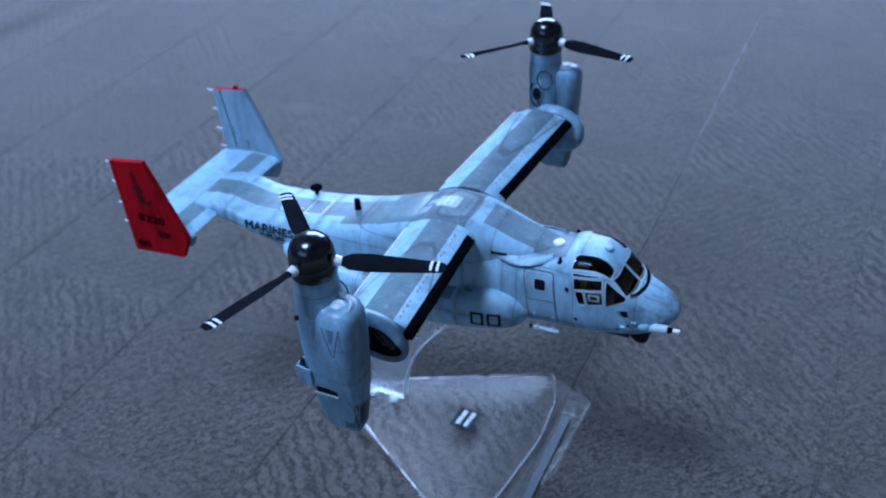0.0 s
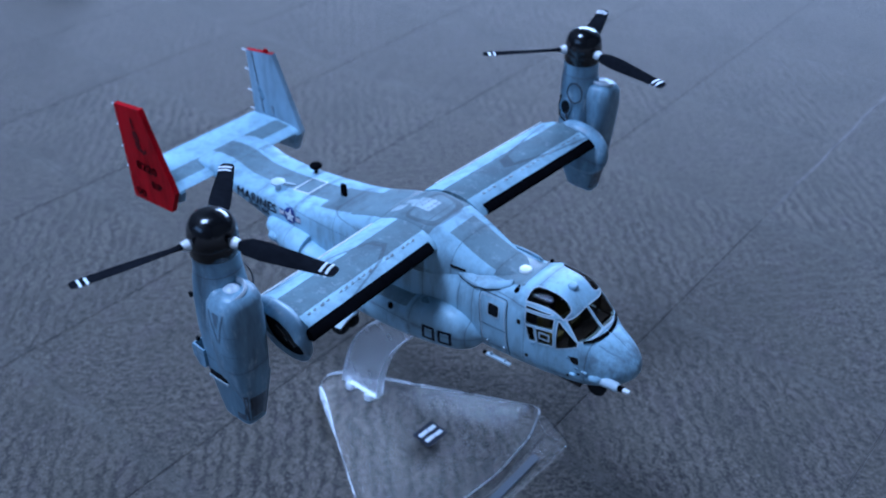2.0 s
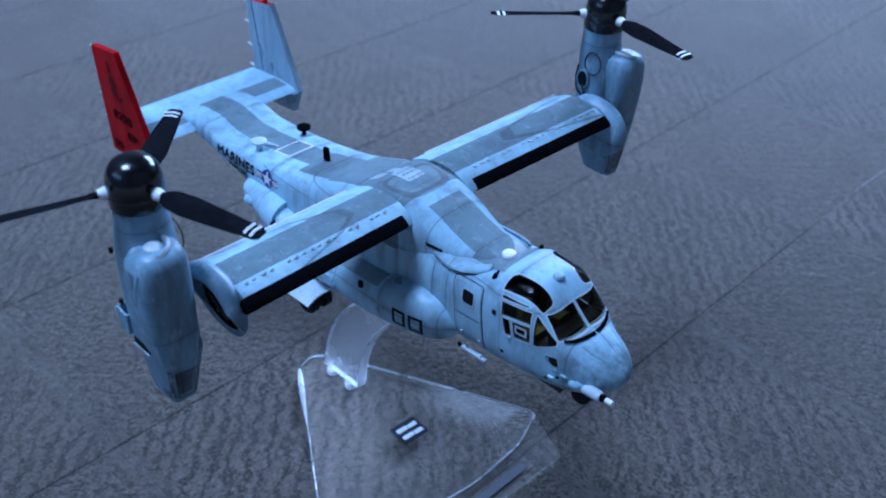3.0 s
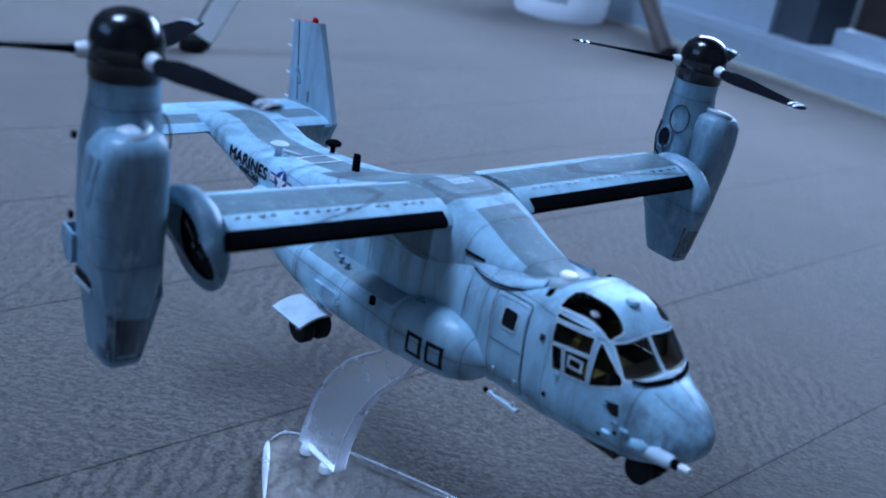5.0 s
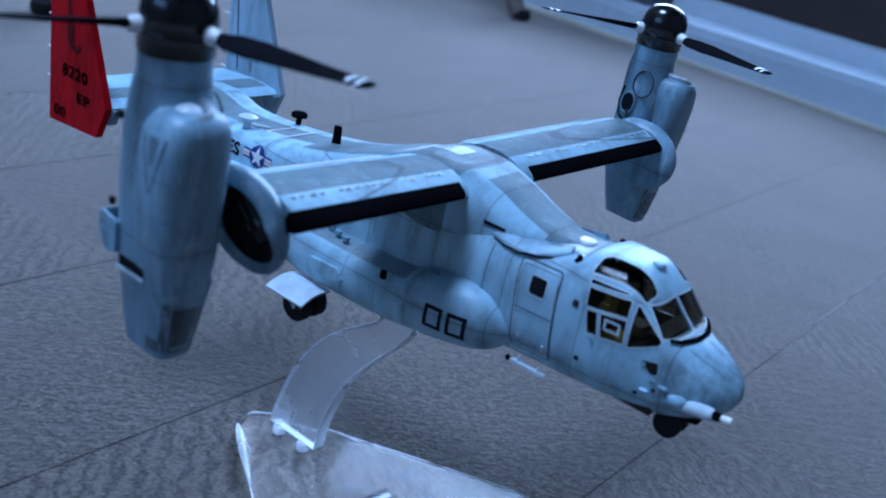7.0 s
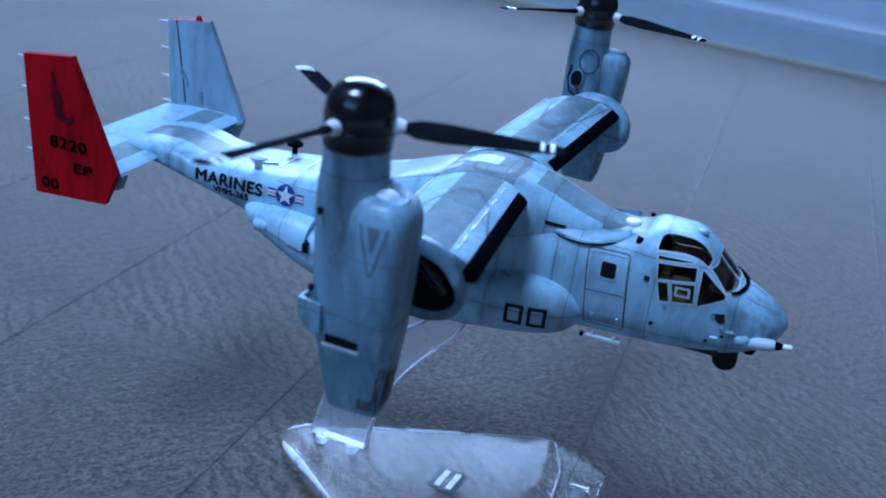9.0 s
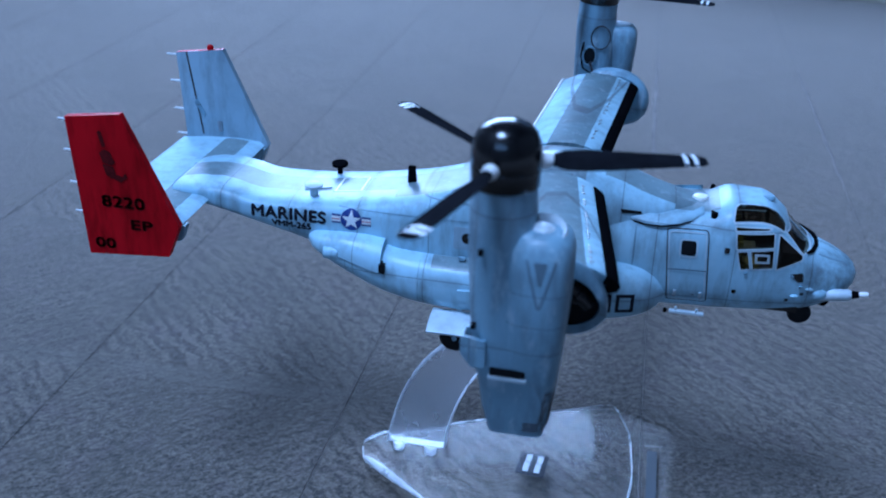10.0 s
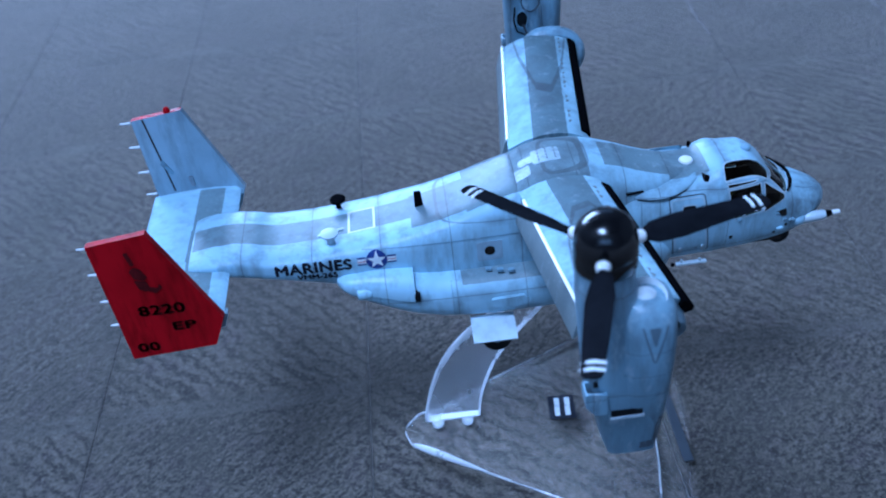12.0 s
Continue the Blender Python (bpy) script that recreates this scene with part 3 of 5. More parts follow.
def thick(bm, t, way):
    """Gives a draped sheet a thickness along a direction."""
    top = bm.faces[:]
    ret = bmesh.ops.extrude_face_region(bm, geom=top, use_keep_orig=True)
    for v in [e for e in ret["geom"] if isinstance(e, bmesh.types.BMVert)]:
        v.co += Vector(way).normalized() * t
    return bm


# cockpit windows: outlines in (x, z) for the sides, (x, y) for the roof, (y, z) for the windscreen
SIDE_PANES = {
    "eyebrow_side_pane": rounded([(71.0, 120.6), (82.6, 120.7), (81.0, 119.8), (71.1, 119.1)], 0.15, 2),
    "upper_side_pane": rounded([(71.4, 118.5), (83.3, 119.2), (83.8, 114.5), (72.2, 113.2)], 0.5, 3),
    "lower_side_pane": rounded([(72.4, 112.7), (75.8, 113.1), (77.4, 106.7), (74.3, 106.3)], 0.5, 3),
    "sliding_side_pane": rounded([(76.5, 113.2), (83.8, 114.0), (84.5, 107.4), (78.0, 106.7)], 0.5, 3),
    "quarter_pane": rounded([(84.7, 118.9), (85.4, 118.6), (93.2, 112.0), (93.3, 110.6), (85.3, 106.9)], 0.4, 3),
}
ROOF_PANE = rounded([(70.2, -14.3), (86.4, -12.5), (87.1, -7.0), (70.6, -8.0)], [0.6, 1.2, 2.6, 3.6], 5)
SCREEN_PANE = rounded([(-0.4, 112.7), (-0.4, 119.7), (-11.9, 119.2), (-12.6, 112.2)], 0.5, 3)


def build_fuselage():
    cutters = [fuselage_bm(grow=-1.1, x0=69.5, x1=96.5)]
    for pts in SIDE_PANES.values():
        cutters.append(prism(pts, "y", -30, -8))
        cutters.append(prism(pts, "y", 8, 30))
    for s in (1, -1):
        cutters.append(prism([(x, s * y) for x, y in ROOF_PANE], "z", 116, 140))
        cutters.append(prism([(s * y, z) for y, z in SCREEN_PANE], "x", 80, 120))
    shell = cut(fuselage_bm(), cutters)
    for f in shell.faces:
        f.material_index = 1 if HULL.find_nearest(f.calc_center_median())[3] > 0.7 else 0
    body = part("fuselage", shell, [M_FUS, M_COCKPIT], aircraft_model, smooth=35)
    for s in (-1, 1):
        for nm, pts in SIDE_PANES.items():
            bm = thick(drape(sheet(pts, "y", s * 40), HULL, (0, -s, 0), -0.25), 0.25, (0, -s, 0))
            ob = part(nm, bm, M_GLASS, body, "smoked cockpit glass")
            ob.visible_shadow = False
        bm = thick(drape(sheet([(x, s * y) for x, y in ROOF_PANE], "z", 150), HULL, (0, 0, -1), -0.25), 0.25, (0, 0, -1))
        part("roof_pane", bm, M_GLASS, body, "smoked overhead glass").visible_shadow = False
        bm = thick(drape(sheet([(s * y, z) for y, z in SCREEN_PANE], "x", 140), HULL, (-1, 0, 0), -0.25), 0.25, (-1, 0, 0))
        part("windscreen_pane", bm, M_GLASS, body, "smoked windscreen glass").visible_shadow = False
        # crew seat, a cushion, a back and a head rest
        y = s * 6.2
        seat = joined(box(74, 81, y - 3, y + 3, 102, 105, 1), box(72.6, 75, y - 3, y + 3, 104, 112.5, 1), box(72.8, 74.8, y - 1.8, y + 1.8, 112.5, 115.0, 0.7))
        part("crew_seat", seat, M_SEAT, aircraft_model, "olive-yellow crew seat")
        # little frame of the sliding pane
        ring = joined(*(box(a, b, -0.3, 0.3, c, d) for a, b, c, d in ((78.0, 82.6, 111.7, 112.4), (78.4, 83.0, 109.2, 109.9), (78.2, 78.9, 109.9, 111.7), (82.1, 82.8, 109.9, 111.7))))
        bm = drape(moved(ring, Matrix.Translation((0, s * 40, 0))), HULL, (0, -s, 0), 0.25)
        part("pane_frame", bm, M_LIGHT, body)
    def frame_strip(pts, axis, w, way):
        strips = []
        for a, b in zip(pts, pts[1:] + pts[:1]):
            a, b = Vector(a), Vector(b)
            if (b - a).length < 0.05:
                continue
            d = (b - a).normalized()
            q = Vector((-d.y, d.x)) * 0.2
            a, b = a - d * 0.1, b + d * 0.1
            strips.append(sheet([tuple(a + q), tuple(b + q), tuple(b - q), tuple(a - q)], axis, w, 1.0))
        part("window_frame", drape(joined(*strips), HULL, way, 0.12), M_LIGHT, body, "pale window frame", smooth=0)
    for s in (-1, 1):
        for pts in SIDE_PANES.values():
            frame_strip(pts, "y", s * 40, (0, -s, 0))
        frame_strip([(x, s * y) for x, y in ROOF_PANE], "z", 150, (0, 0, -1))
        frame_strip([(s * y, z) for y, z in SCREEN_PANE], "x", 140, (-1, 0, 0))
    part("cockpit_floor", box(70.2, 95, -11, 11, 90, 102, 1), M_COCKPIT, aircraft_model)
    part("instrument_panel", box(87.5, 92.5, -10, 10, 102.2, 111, 1.5), M_COCKPIT, aircraft_model)
    part("cockpit_bulkhead", box(69.7, 71, -14, 14, 95, 121, 1), M_COCKPIT, aircraft_model)
    return body


fuselage = build_fuselage()


def build_hump():
    """The fairings that lead from the roof up over the wing."""
    front = [(60, 121.5, 122.9, 5.0), (55, 120, 123.6, 8.5), (48, 118, 125.0, 11.5), (41, 116, 127.2, 13.8), (34, 115, 130.0, 15.4), (28, 114, 131.4, 16.4), (20, 114, 132.5, 17.0), (10, 114, 132.7, 17.2), (3, 114, 131.2, 17.2), (-2, 114, 128.9, 17.1), (-6, 114, 126.8, 16.8)]
    rings = []
    for x, zb, zt, w in hermite(front, 1.6):
        ring = []
        e = 0.40 + 0.22 * min(1.0, max(0.0, (abs(x - 6) - 14) / 14))
        for i in range(41):
            t = math.pi * i / 40
            c, s = math.cos(t), math.sin(t)
            ring.append((x, w * math.copysign(abs(c) ** e, c), zb + (zt - zb) * s ** e))
        rings.append(ring + [(x, -w, zb - 3), (x, w, zb - 3)])
    return part("dorsal_fairing", loft(rings), M_HUMP, aircraft_model)


hump = build_hump()
hb = bmesh.new()
hb.from_mesh(hump.data)
hb.transform(Matrix.Scale(1000, 4))
HUMP = BVHTree.FromBMesh(hb)
hb.free()


def build_sponson(s):
    """The long side blister with the fuel tank and the wheel well."""
    rows = [(-70.5, 99.4, 102.6, 15.5, 18.6), (-69, 98.0, 103.6, 15.2, 20.8), (-65, 95.4, 104.3, 14.8, 22.8), (-60, 92.4, 104.4, 14.5, 23.8), (-50, 87.4, 104.3, 14, 25.4), (-44, 85.0, 103.6, 14, 26.0), (-42, 84.4, 101.4, 14, 26.0), (-30, 81.9, 100.2, 14, 26.6), (-15, 80.8, 99.9, 14, 27.0), (0, 81.0, 100.0, 14, 27.0), (17, 82.0, 100.8, 14, 26.9), (21, 82.4, 102.6, 14, 26.8), (28, 83.2, 104.2, 14, 26.4), (36, 84.4, 104.7, 14, 25.4), (42, 85.6, 103.8, 14, 23.8), (47, 87.4, 101.4, 14, 21.4), (50, 89.8, 98.6, 14, 18.4), (52, 92.5, 96.0, 14, 16.0)]
    rings = []
    for x, zb, zt, yi, yo in hermite(rows, 2.0):
        zc, h, w = (zb + zt) / 2, (zt - zb) / 2, yo - yi
        ring = [(x, s * (yi + w * max(0, math.cos(t)) ** 0.7), zc + h * math.copysign(abs(math.sin(t)) ** 0.8, math.sin(t))) for t in np.linspace(-math.pi / 2, math.pi / 2, 25)]
        rings.append(ring + [(x, s * (yi - 6), zt), (x, s * (yi - 6), zb)])
    return part("sponson", loft(rings), M_SPON, aircraft_model)


sponsons = {s: build_sponson(s) for s in (-1, 1)}
sb = bmesh.new()
sb.from_mesh(sponsons[-1].data)
sb.transform(Matrix.Scale(1000, 4))
SPON = BVHTree.FromBMesh(sb)
sb.free()

# ---- wing ----


def rise(y):
    """Height gained towards the tip; the model sits a little rolled on its stand."""
    return (0.090 if y < 0 else 0.055) * (abs(y) - 17)


def wing_ring(y, k=20):
    """Aerofoil outline at span y: swept a little forward and raised towards the tip."""
    x = 0.107 * (abs(y) - 17)
    z = rise(y)
    top = [(-2.5, 128.2), (4, 131.2), (10, 132.6), (16, 132.8), (21, 131.9), (25, 130.2), (27.3, 128.4), (28.2, 127.0)]
    low = [(27.4, 126.4), (24, 125.6), (16, 124.6), (8, 124.9), (0, 126.2), (-2.5, 127.4)]
    return [(x + a, y, z + b) for a, b in top + low]


def build_wing(s):
    ys = [s * v for v in (14, 20, 30, 40, 50, 60, 70, 80, 87.6)]
    wing = part("wing", loft([wing_ring(y) for y in ys]), M_WING, aircraft_model)
    boot = []
    for y in [s * v for v in (17.5, 30, 50, 70, 89)]:
        r = wing_ring(y)
        x = 0.107 * (abs(y) - 17)
        pts = [(25.4, 130.5), (26.2, 130.1), (28.0, 129.0), (28.9, 127.8), (28.2, 126.4), (25.0, 125.4), (23.8, 126.4)]
        z = rise(y)
        boot.append([(x + a, y, z + b) for a, b in pts])
    part("leading_edge_boot", loft(boot), M_BOOT, wing, "matt black leading edge boot")
    flap = []
    for y in [s * v for v in (20, 45, 70, 87)]:
        x, z = 0.107 * (abs(y) - 17) - 2.6, rise(y)
        flap.append([(x + a, y, z + b) for a, b in ((0.2, 128.3), (-0.9, 127.2), (-2.9, 120.0), (-2.9, 119.2), (-1.0, 121.0), (1.0, 126.2))])
    # Dark deck paint here puts the hanging flaperon's shade into its colour.
    part("flaperon", loft(flap), M_DECK, wing, "lowered flaperon")
    # Metal strip coloured white to carry its highlight.
    strip = loft([[(0.107 * (abs(y) - 17) + a, y, rise(y) + b) for a, b in ((-3.0, 128.5), (-2.2, 129.0), (-1.8, 128.6), (-2.6, 128.0))] for y in (s * 20, s * 88)])
    part("trailing_edge_strip", strip, M_LAMP, wing, "metal trailing edge strip with its highlight painted white")
    # pale panel with a row of dark service marks ahead of the dark walkway
    for i in range(19):
        if i in (3, 6, 14):
            continue
        y = s * (22.5 + i * 3.4 + 0.3 * math.sin(i * 2.3))
        x, z = 0.107 * (abs(y) - 17) + 21.4, rise(y) + 131.72
        a, b = 1.0 + 0.25 * math.sin(i * 1.7), 0.9 + 0.2 * math.cos(i * 3.1)
        part("service_mark", prism([(x - 0.9 * b, y - a), (x + 0.2, y - a * 0.8), (x + 0.7 * b, y), (x + 0.2, y + a * 0.8), (x - 0.9 * b, y + a), (x - 0.5 * b, y)], "z", z, z + 0.15), M_DECK, wing)
    return wing


wings = {s: build_wing(s) for s in (-1, 1)}


def build_wing_centre():
    for x0, x1, y0, y1 in ((4, 14, -3.5, 5.0), (-4, 2.5, -8.5, -2.5), (-1, 4.5, -1.5, 2.5)):
        bm = drape(sheet(rounded([(x0, y0), (x1, y0), (x1, y1), (x0, y1)], 1, 2), "z", 150, 2), HUMP, (0, 0, -1), 0.12)
        part("pale_patch", thick(bm, 0.1, (0, 0, -1)), M_PATCH, aircraft_model, "pale worn paint patch")
    for i in range(3):
        for j in range(4):
            x, y = 6.0 + i * 3.0, -2.4 + j * 2.0
            bm = drape(sheet([(x, y), (x + 0.6, y), (x + 0.6, y + 1.2), (x, y + 1.2)], "z", 150, 2), HUMP, (0, 0, -1), 0.3)
            part("stencil_mark", bm, M_DECK, aircraft_model, smooth=0)


build_wing_centre()

# ---- nacelles and rotors ----


def superring(cx, cy, hx, hy, z, p=3.0, k=32, lobe=0.0):
    out = []
    for i in range(k):
        t = 2 * math.pi * i / k
        c, s = math.cos(t), math.sin(t)
        out.append((cx + hx * math.copysign(abs(c) ** (2 / p), c), cy + hy * math.copysign(abs(s) ** (2 / p), s), z))
    return out


def build_nacelle(s, m):
    """An upright engine nacelle about its own mast axis: x ahead, z up from the pivot."""
    body = [superring(cx, s * off, hx, hy + off * 0.6, z, p) for (z, cx, hx, hy, p), off in zip((
        (-33.0, 6.8, 7.0, 2.4, 5), (-26, 6.0, 8.2, 4.3, 4.5), (-16.8, 5.2, 9.0, 7.2, 4), (-15.0, 3.8, 8.7, 7.9, 3.4), (-10, 3.0, 8.8, 8.4, 3.0), (5, 1.8, 8.6, 8.5, 2.8), (16, 0.9, 8.4, 8.3, 2.6), (23, 0.2, 8.1, 8.0, 2.3), (28, 0, 7.8, 7.8, 2.0), (32.4, 0, 7.8, 7.8, 2.0)), (3.4, 2.6, 1.4, 1.2, 1.0, 1.0, 0.8, 0.4, 0.0, 0.0))]
    root = part("nacelle", loft([list(r) for r in body]), M_NAC, aircraft_model)
    root.matrix_local = m
    lobe = [superring(cx, s * (cy + 2.4), hx, hy + 0.6, z, p) for z, cx, cy, hx, hy, p in (
        (-30.5, 10.4, 1.0, 4.2, 2.6, 4.0), (-20, 10.0, 0.7, 5.8, 4.8, 3.6), (-10, 9.7, 0.6, 7.0, 7.2, 3.2), (5, 9.9, 1.1, 7.7, 8.0, 3.1), (14, 10.0, 1.0, 7.8, 8.0, 3.1), (19.0, 10.1, 0.8, 7.5, 7.6, 2.9), (21.8, 10.2, 0.4, 6.4, 6.4, 2.6), (23.0, 10.2, 0.2, 4.4, 4.6, 2.3))]
    part("intake_lobe", loft(lobe), M_NAC, root)
    tip = Matrix.Translation((9.8, s * 3.4, 21.3)) @ Matrix.Rotation(radians(-16 * s), 4, "X")
    part("intake_lip", moved(lathe([(4.2, 0), (5.2, 0.4), (5.7, 1.4), (5.3, 2.2), (4.6, 1.7), (4.0, 0.2)], sides=28), tip), M_LIP, root, "worn pale intake lip")
    part("intake_dome", moved(lathe([(3.4, 0.2), (3.2, 1.2), (2.2, 2.2), (0.4, 2.6)], sides=20), tip), M_LIP, root, "pale intake dome")
    # exhaust box, its slot, and the cooling scoop behind
    part("exhaust_slot", box(0.0, 8.6, s * 7.4, s * 10.25, -14.4, -12.2, 0.2), M_HOLE, root, "black exhaust slot")
    part("slot_lip", box(-0.4, 9.0, s * 8.0, s * 10.6, -15.3, -14.5, 0.25), M_LIGHT, root)
    part("exhaust_mouth", box(2.5, 11.1, s * 3.4 - 3.0, s * 3.4 + 3.0, -33.3, -32.5, 0.3), M_HOLE, root)
    scoop = cut(prism(rounded([(-7.4, -3.8), (-1.2, -4.8), (-1.2, -12.4), (-4.6, -12.4), (-7.2, -8.8)], 1, 2), "y", s * 5.4, s * 10.8, 0.5), [box(-6.7, -2.0, s * 6.2, s * 10.1, -9.0, 0)])
    part("cooling_scoop", scoop, M_NAC, root, "open cooling scoop")
    part("scoop_hole", box(-6.5, -2.2, s * 6.3, s * 10.0, -9.7, -8.9), M_HOLE, root)
    for z, x, w in ((-2, -5, 0.9), (17.5, -4.0, 0.8)):
        part("drain_vent", box(x, x + 1.2, s * 9.4, s * 10.3, z, z + 1.6, 0.2), M_HOLE, root)
    # wing-side root fairing: an oblong shell with a dark inside
    def oval(rx, rz, y, dx=0.0):
        return [(12.2 + dx + rx * math.copysign(abs(math.cos(t)) ** 0.9, math.cos(t)), -s * y, -3.4 + rz * math.copysign(abs(math.sin(t)) ** 0.95, math.sin(t)) - 0.10 * rx * math.cos(t)) for t in np.linspace(0, 2 * math.pi, 36, endpoint=False)]
    shell = [oval(14.0 * k, 11.6 * k, y) for y, k in ((8.8, 0.84), (9.4, 0.93), (10.6, 0.99), (12.4, 1.01), (14.4, 0.97), (15.8, 0.84))]
    hollow = loft([oval(10.2, 8.4, 6.0, 1.8), oval(10.2, 8.4, 14.2, 1.8)])
    below = prism([(-s * 4, -22), (-s * 14.0, -22), (-s * 13.2, -10), (-s * 8.2, 1), (-s * 4, 1)], "x", -6, 44)
    part("root_fairing", cut(loft(shell), [hollow, below]), M_NAC, root, "rounded wing tip fairing")
    cup = [oval(10.1 * k, 8.3 * k, y, 1.8) for y, k in ((13.2, 1.0), (13.9, 1.0), (14.0, 0.9), (14.0, 0.02))]
    part("fairing_inside", loft(cup, caps=False), M_HOLE, root, "black inside of the fairing")
    part("tilt_actuator", joined(rod([(14, -s * 11.5, 2.5), (18, -s * 12, -0.8), (21.6, -s * 12, -4.5)], [2.3, 2.4, 2.0], 14), rod([(18.2, -s * 12, -1.0), (19.4, -s * 12, -2.1)], 3.0, 16)), M_BLACK, root, "black tilt actuator")
    # inner face gear hatches: arched rim, round opening with a rim, and a thin pipe
    def loop(x, z, rx, rz, y, w):
        pts = [Vector((x + rx * math.cos(t), -s * y, z + rz * math.sin(t))) for t in np.linspace(0, 2 * math.pi, 28, endpoint=False)]
        return rod(pts + pts[:2], w, 8)
    part("hatch_rim", loop(3.0, 19.0, 3.9, 4.8, 8.0, 0.27), M_SOOT, root, "dark oil-stained hatch rim")
    part("opening_rim", loop(-0.6, 11.2, 2.7, 3.8, 8.5, 0.5), M_NAC, root)
    part("gear_opening", loft([[(-0.6 + 2.3 * math.cos(t), -s * y, 11.2 + 3.4 * math.sin(t)) for t in np.linspace(0, 2 * math.pi, 24, endpoint=False)] for y in (6.5, 8.75)]), M_HOLE, root, "black gear opening")
    part("gear_pipe", rod([(-3.6, -s * 8.4, 16.5), (-4.1, -s * 8.5, 11), (-2.8, -s * 8.9, 6.0), (1.0, -s * 9.3, 4.0)], 0.38, 8), M_BOOT, root, "thin black pipe")
    part("gear_link", rod([(-0.2, -s * 8.9, 9.0), (1.4, -s * 9.2, 5.0), (3.6, -s * 9.6, 1.0)], 0.5, 8), M_SOOT, root)
    # worn chevron on the outer side of the intake lobe: two fine lines and a dark upper wedge
    body_bm = joined(loft([list(r) for r in body]), loft([list(r) for r in lobe]))
    skin = BVHTree.FromBMesh(body_bm)
    body_bm.free()
    # soot round the exhaust: ragged dark strokes on the outer face and the front
    for x0, x1, z0, z1, lean in ((8.6, 12.6, -31.4, -28.4, 0.2), (12.4, 13.0, -29.0, -18.6, 1.2)):
        zs = np.linspace(z0, z1, 6)
        rag = [0.14 * math.sin(4.1 * k + x0 * 3) for k in range(6)]
        pts = [(x0 + lean * (z - z0) / (z1 - z0) + r, float(z)) for z, r in zip(zs, rag)] + [(x1 + lean * (z - z0) / (z1 - z0) - r, float(z)) for z, r in zip(zs[::-1], rag)]
        part("soot_streak", drape(sheet(pts, "y", s * 40, 1.0), skin, (0, -s, 0), 0.12), M_STAIN, root, "dark exhaust soot")
    def soot_bar(name, pts, label):
        bm = drape(sheet([(s * 3.0 + u, v) for u, v in pts], "x", 40, 1.0), skin, (-1, 0, 0), 0.14)
        part(name, bm, M_STAIN, root, label)
    soot_bar("soot_panel", rounded([(-3.3, -31.6), (3.3, -31.6), (4.2, -20.6), (-4.0, -19.4)], 0.5, 2), "dark sooty exhaust panel")
    for pts in (((-4.3, -31.4), (-3.7, -31.4), (-4.5, -18.6), (-5.2, -18.6)), ((3.7, -31.4), (4.3, -31.4), (5.2, -19.8), (4.6, -19.8))):
        soot_bar("soot_streak", list(pts), "dark exhaust soot")
    for a, b in (((7.3, 18.5), (10.5, 6.5)), ((13.9, 18.5), (10.9, 6.5))):
        a, b = Vector(a), Vector(b)
        q = Vector((-(b - a).y, (b - a).x)).normalized() * 0.28
        bm = drape(sheet([tuple(a + q), tuple(b + q), tuple(b - q), tuple(a - q)], "y", s * 40, 1.0), skin, (0, -s, 0), 0.12)
        part("chevron_line", bm, M_NACDIM, root)
    part("chevron_wedge", drape(sheet(rounded([(8.9, 18.2), (12.1, 18.2), (10.9, 12.4), (10.4, 12.4)], 0.4, 2), "y", s * 40, 1.0), skin, (0, -s, 0), 0.10), M_NACDIM, root, "dark worn chevron")
    for z in (9.5, 1.0):
        bm = drape(sheet([(3.2, z), (16.6, z), (16.6, z + 0.22), (3.2, z + 0.22)], "y", s * 40, 0.8), skin, (0, -s, 0), 0.08)
        part("panel_seam", bm, M_NACDIM, root)
    return root


def build_rotor(root, angle, s):
    """Three short blades under a round black spinner, at rest."""
    spin = part("spinner", lathe([(7.8, 31.8), (8.1, 32.3), (8.2, 35.8), (8.2, 36.3), (8.1, 36.5), (8.2, 36.7), (8.2, 39.4), (7.8, 42.0), (6.9, 44.2), (5.3, 45.9), (2.9, 46.9), (0.6, 47.2)], sides=40), M_BLACK, root, "glossy black spinner")
    for k in range(3):
        a = radians(angle + 120 * k)
        turn = Matrix.Rotation(a, 4, "Z") @ Matrix.Translation((0, 0, 37.4))
        tw = []
        for r, w, t, th in ((7.6, 1.4, 1.4, 30), (10.0, 1.5, 1.3, 28), (13.5, 3.2, 0.8, 24), (20, 3.8, 0.65, 19), (30, 3.4, 0.5, 13), (40, 2.9, 0.4, 8), (44.6, 2.6, 0.3, 6), (46, 1.8, 0.2, 6)):
            c, q = math.cos(radians(th)), math.sin(radians(th))
            tw.append([(r, u * w * c - v * t * q, u * w * q + v * t * c) for u, v in ((1, 0), (0.6, 0.7), (0, 1), (-0.6, 0.6), (-1, 0), (-0.6, -0.5), (0, -0.8), (0.6, -0.6))])
        blade = part("rotor_blade", moved(loft(tw), turn), M_BLADE, root, "dark grey rotor blade")
        grip = part("blade_grip", moved(rod([(6.8, 0, 0), (8.6, 0, 0), (10.6, 0, 0)], [1.9, 2.0, 1.5], 14), turn), M_LAMP, root, "white blade grip")
        for r in (40.6, 42.8):
            bm = moved(loft([[(x, u * 2.95, v * 0.62 + u * 0.45) for u, v in ((1, 0), (0, 1), (-1, 0), (0, -1))] for x in (r, r + 0.9)]), turn)
            part("tip_stripe", bm, M_WHITE, root, "white tip stripe")


PIVOT = {-1: pose(0.0078, -0.1022, 0.1334, 0, 0, 0), 1: pose(0.0150, 0.1015, 0.1305, 0, 2.5, 0)}
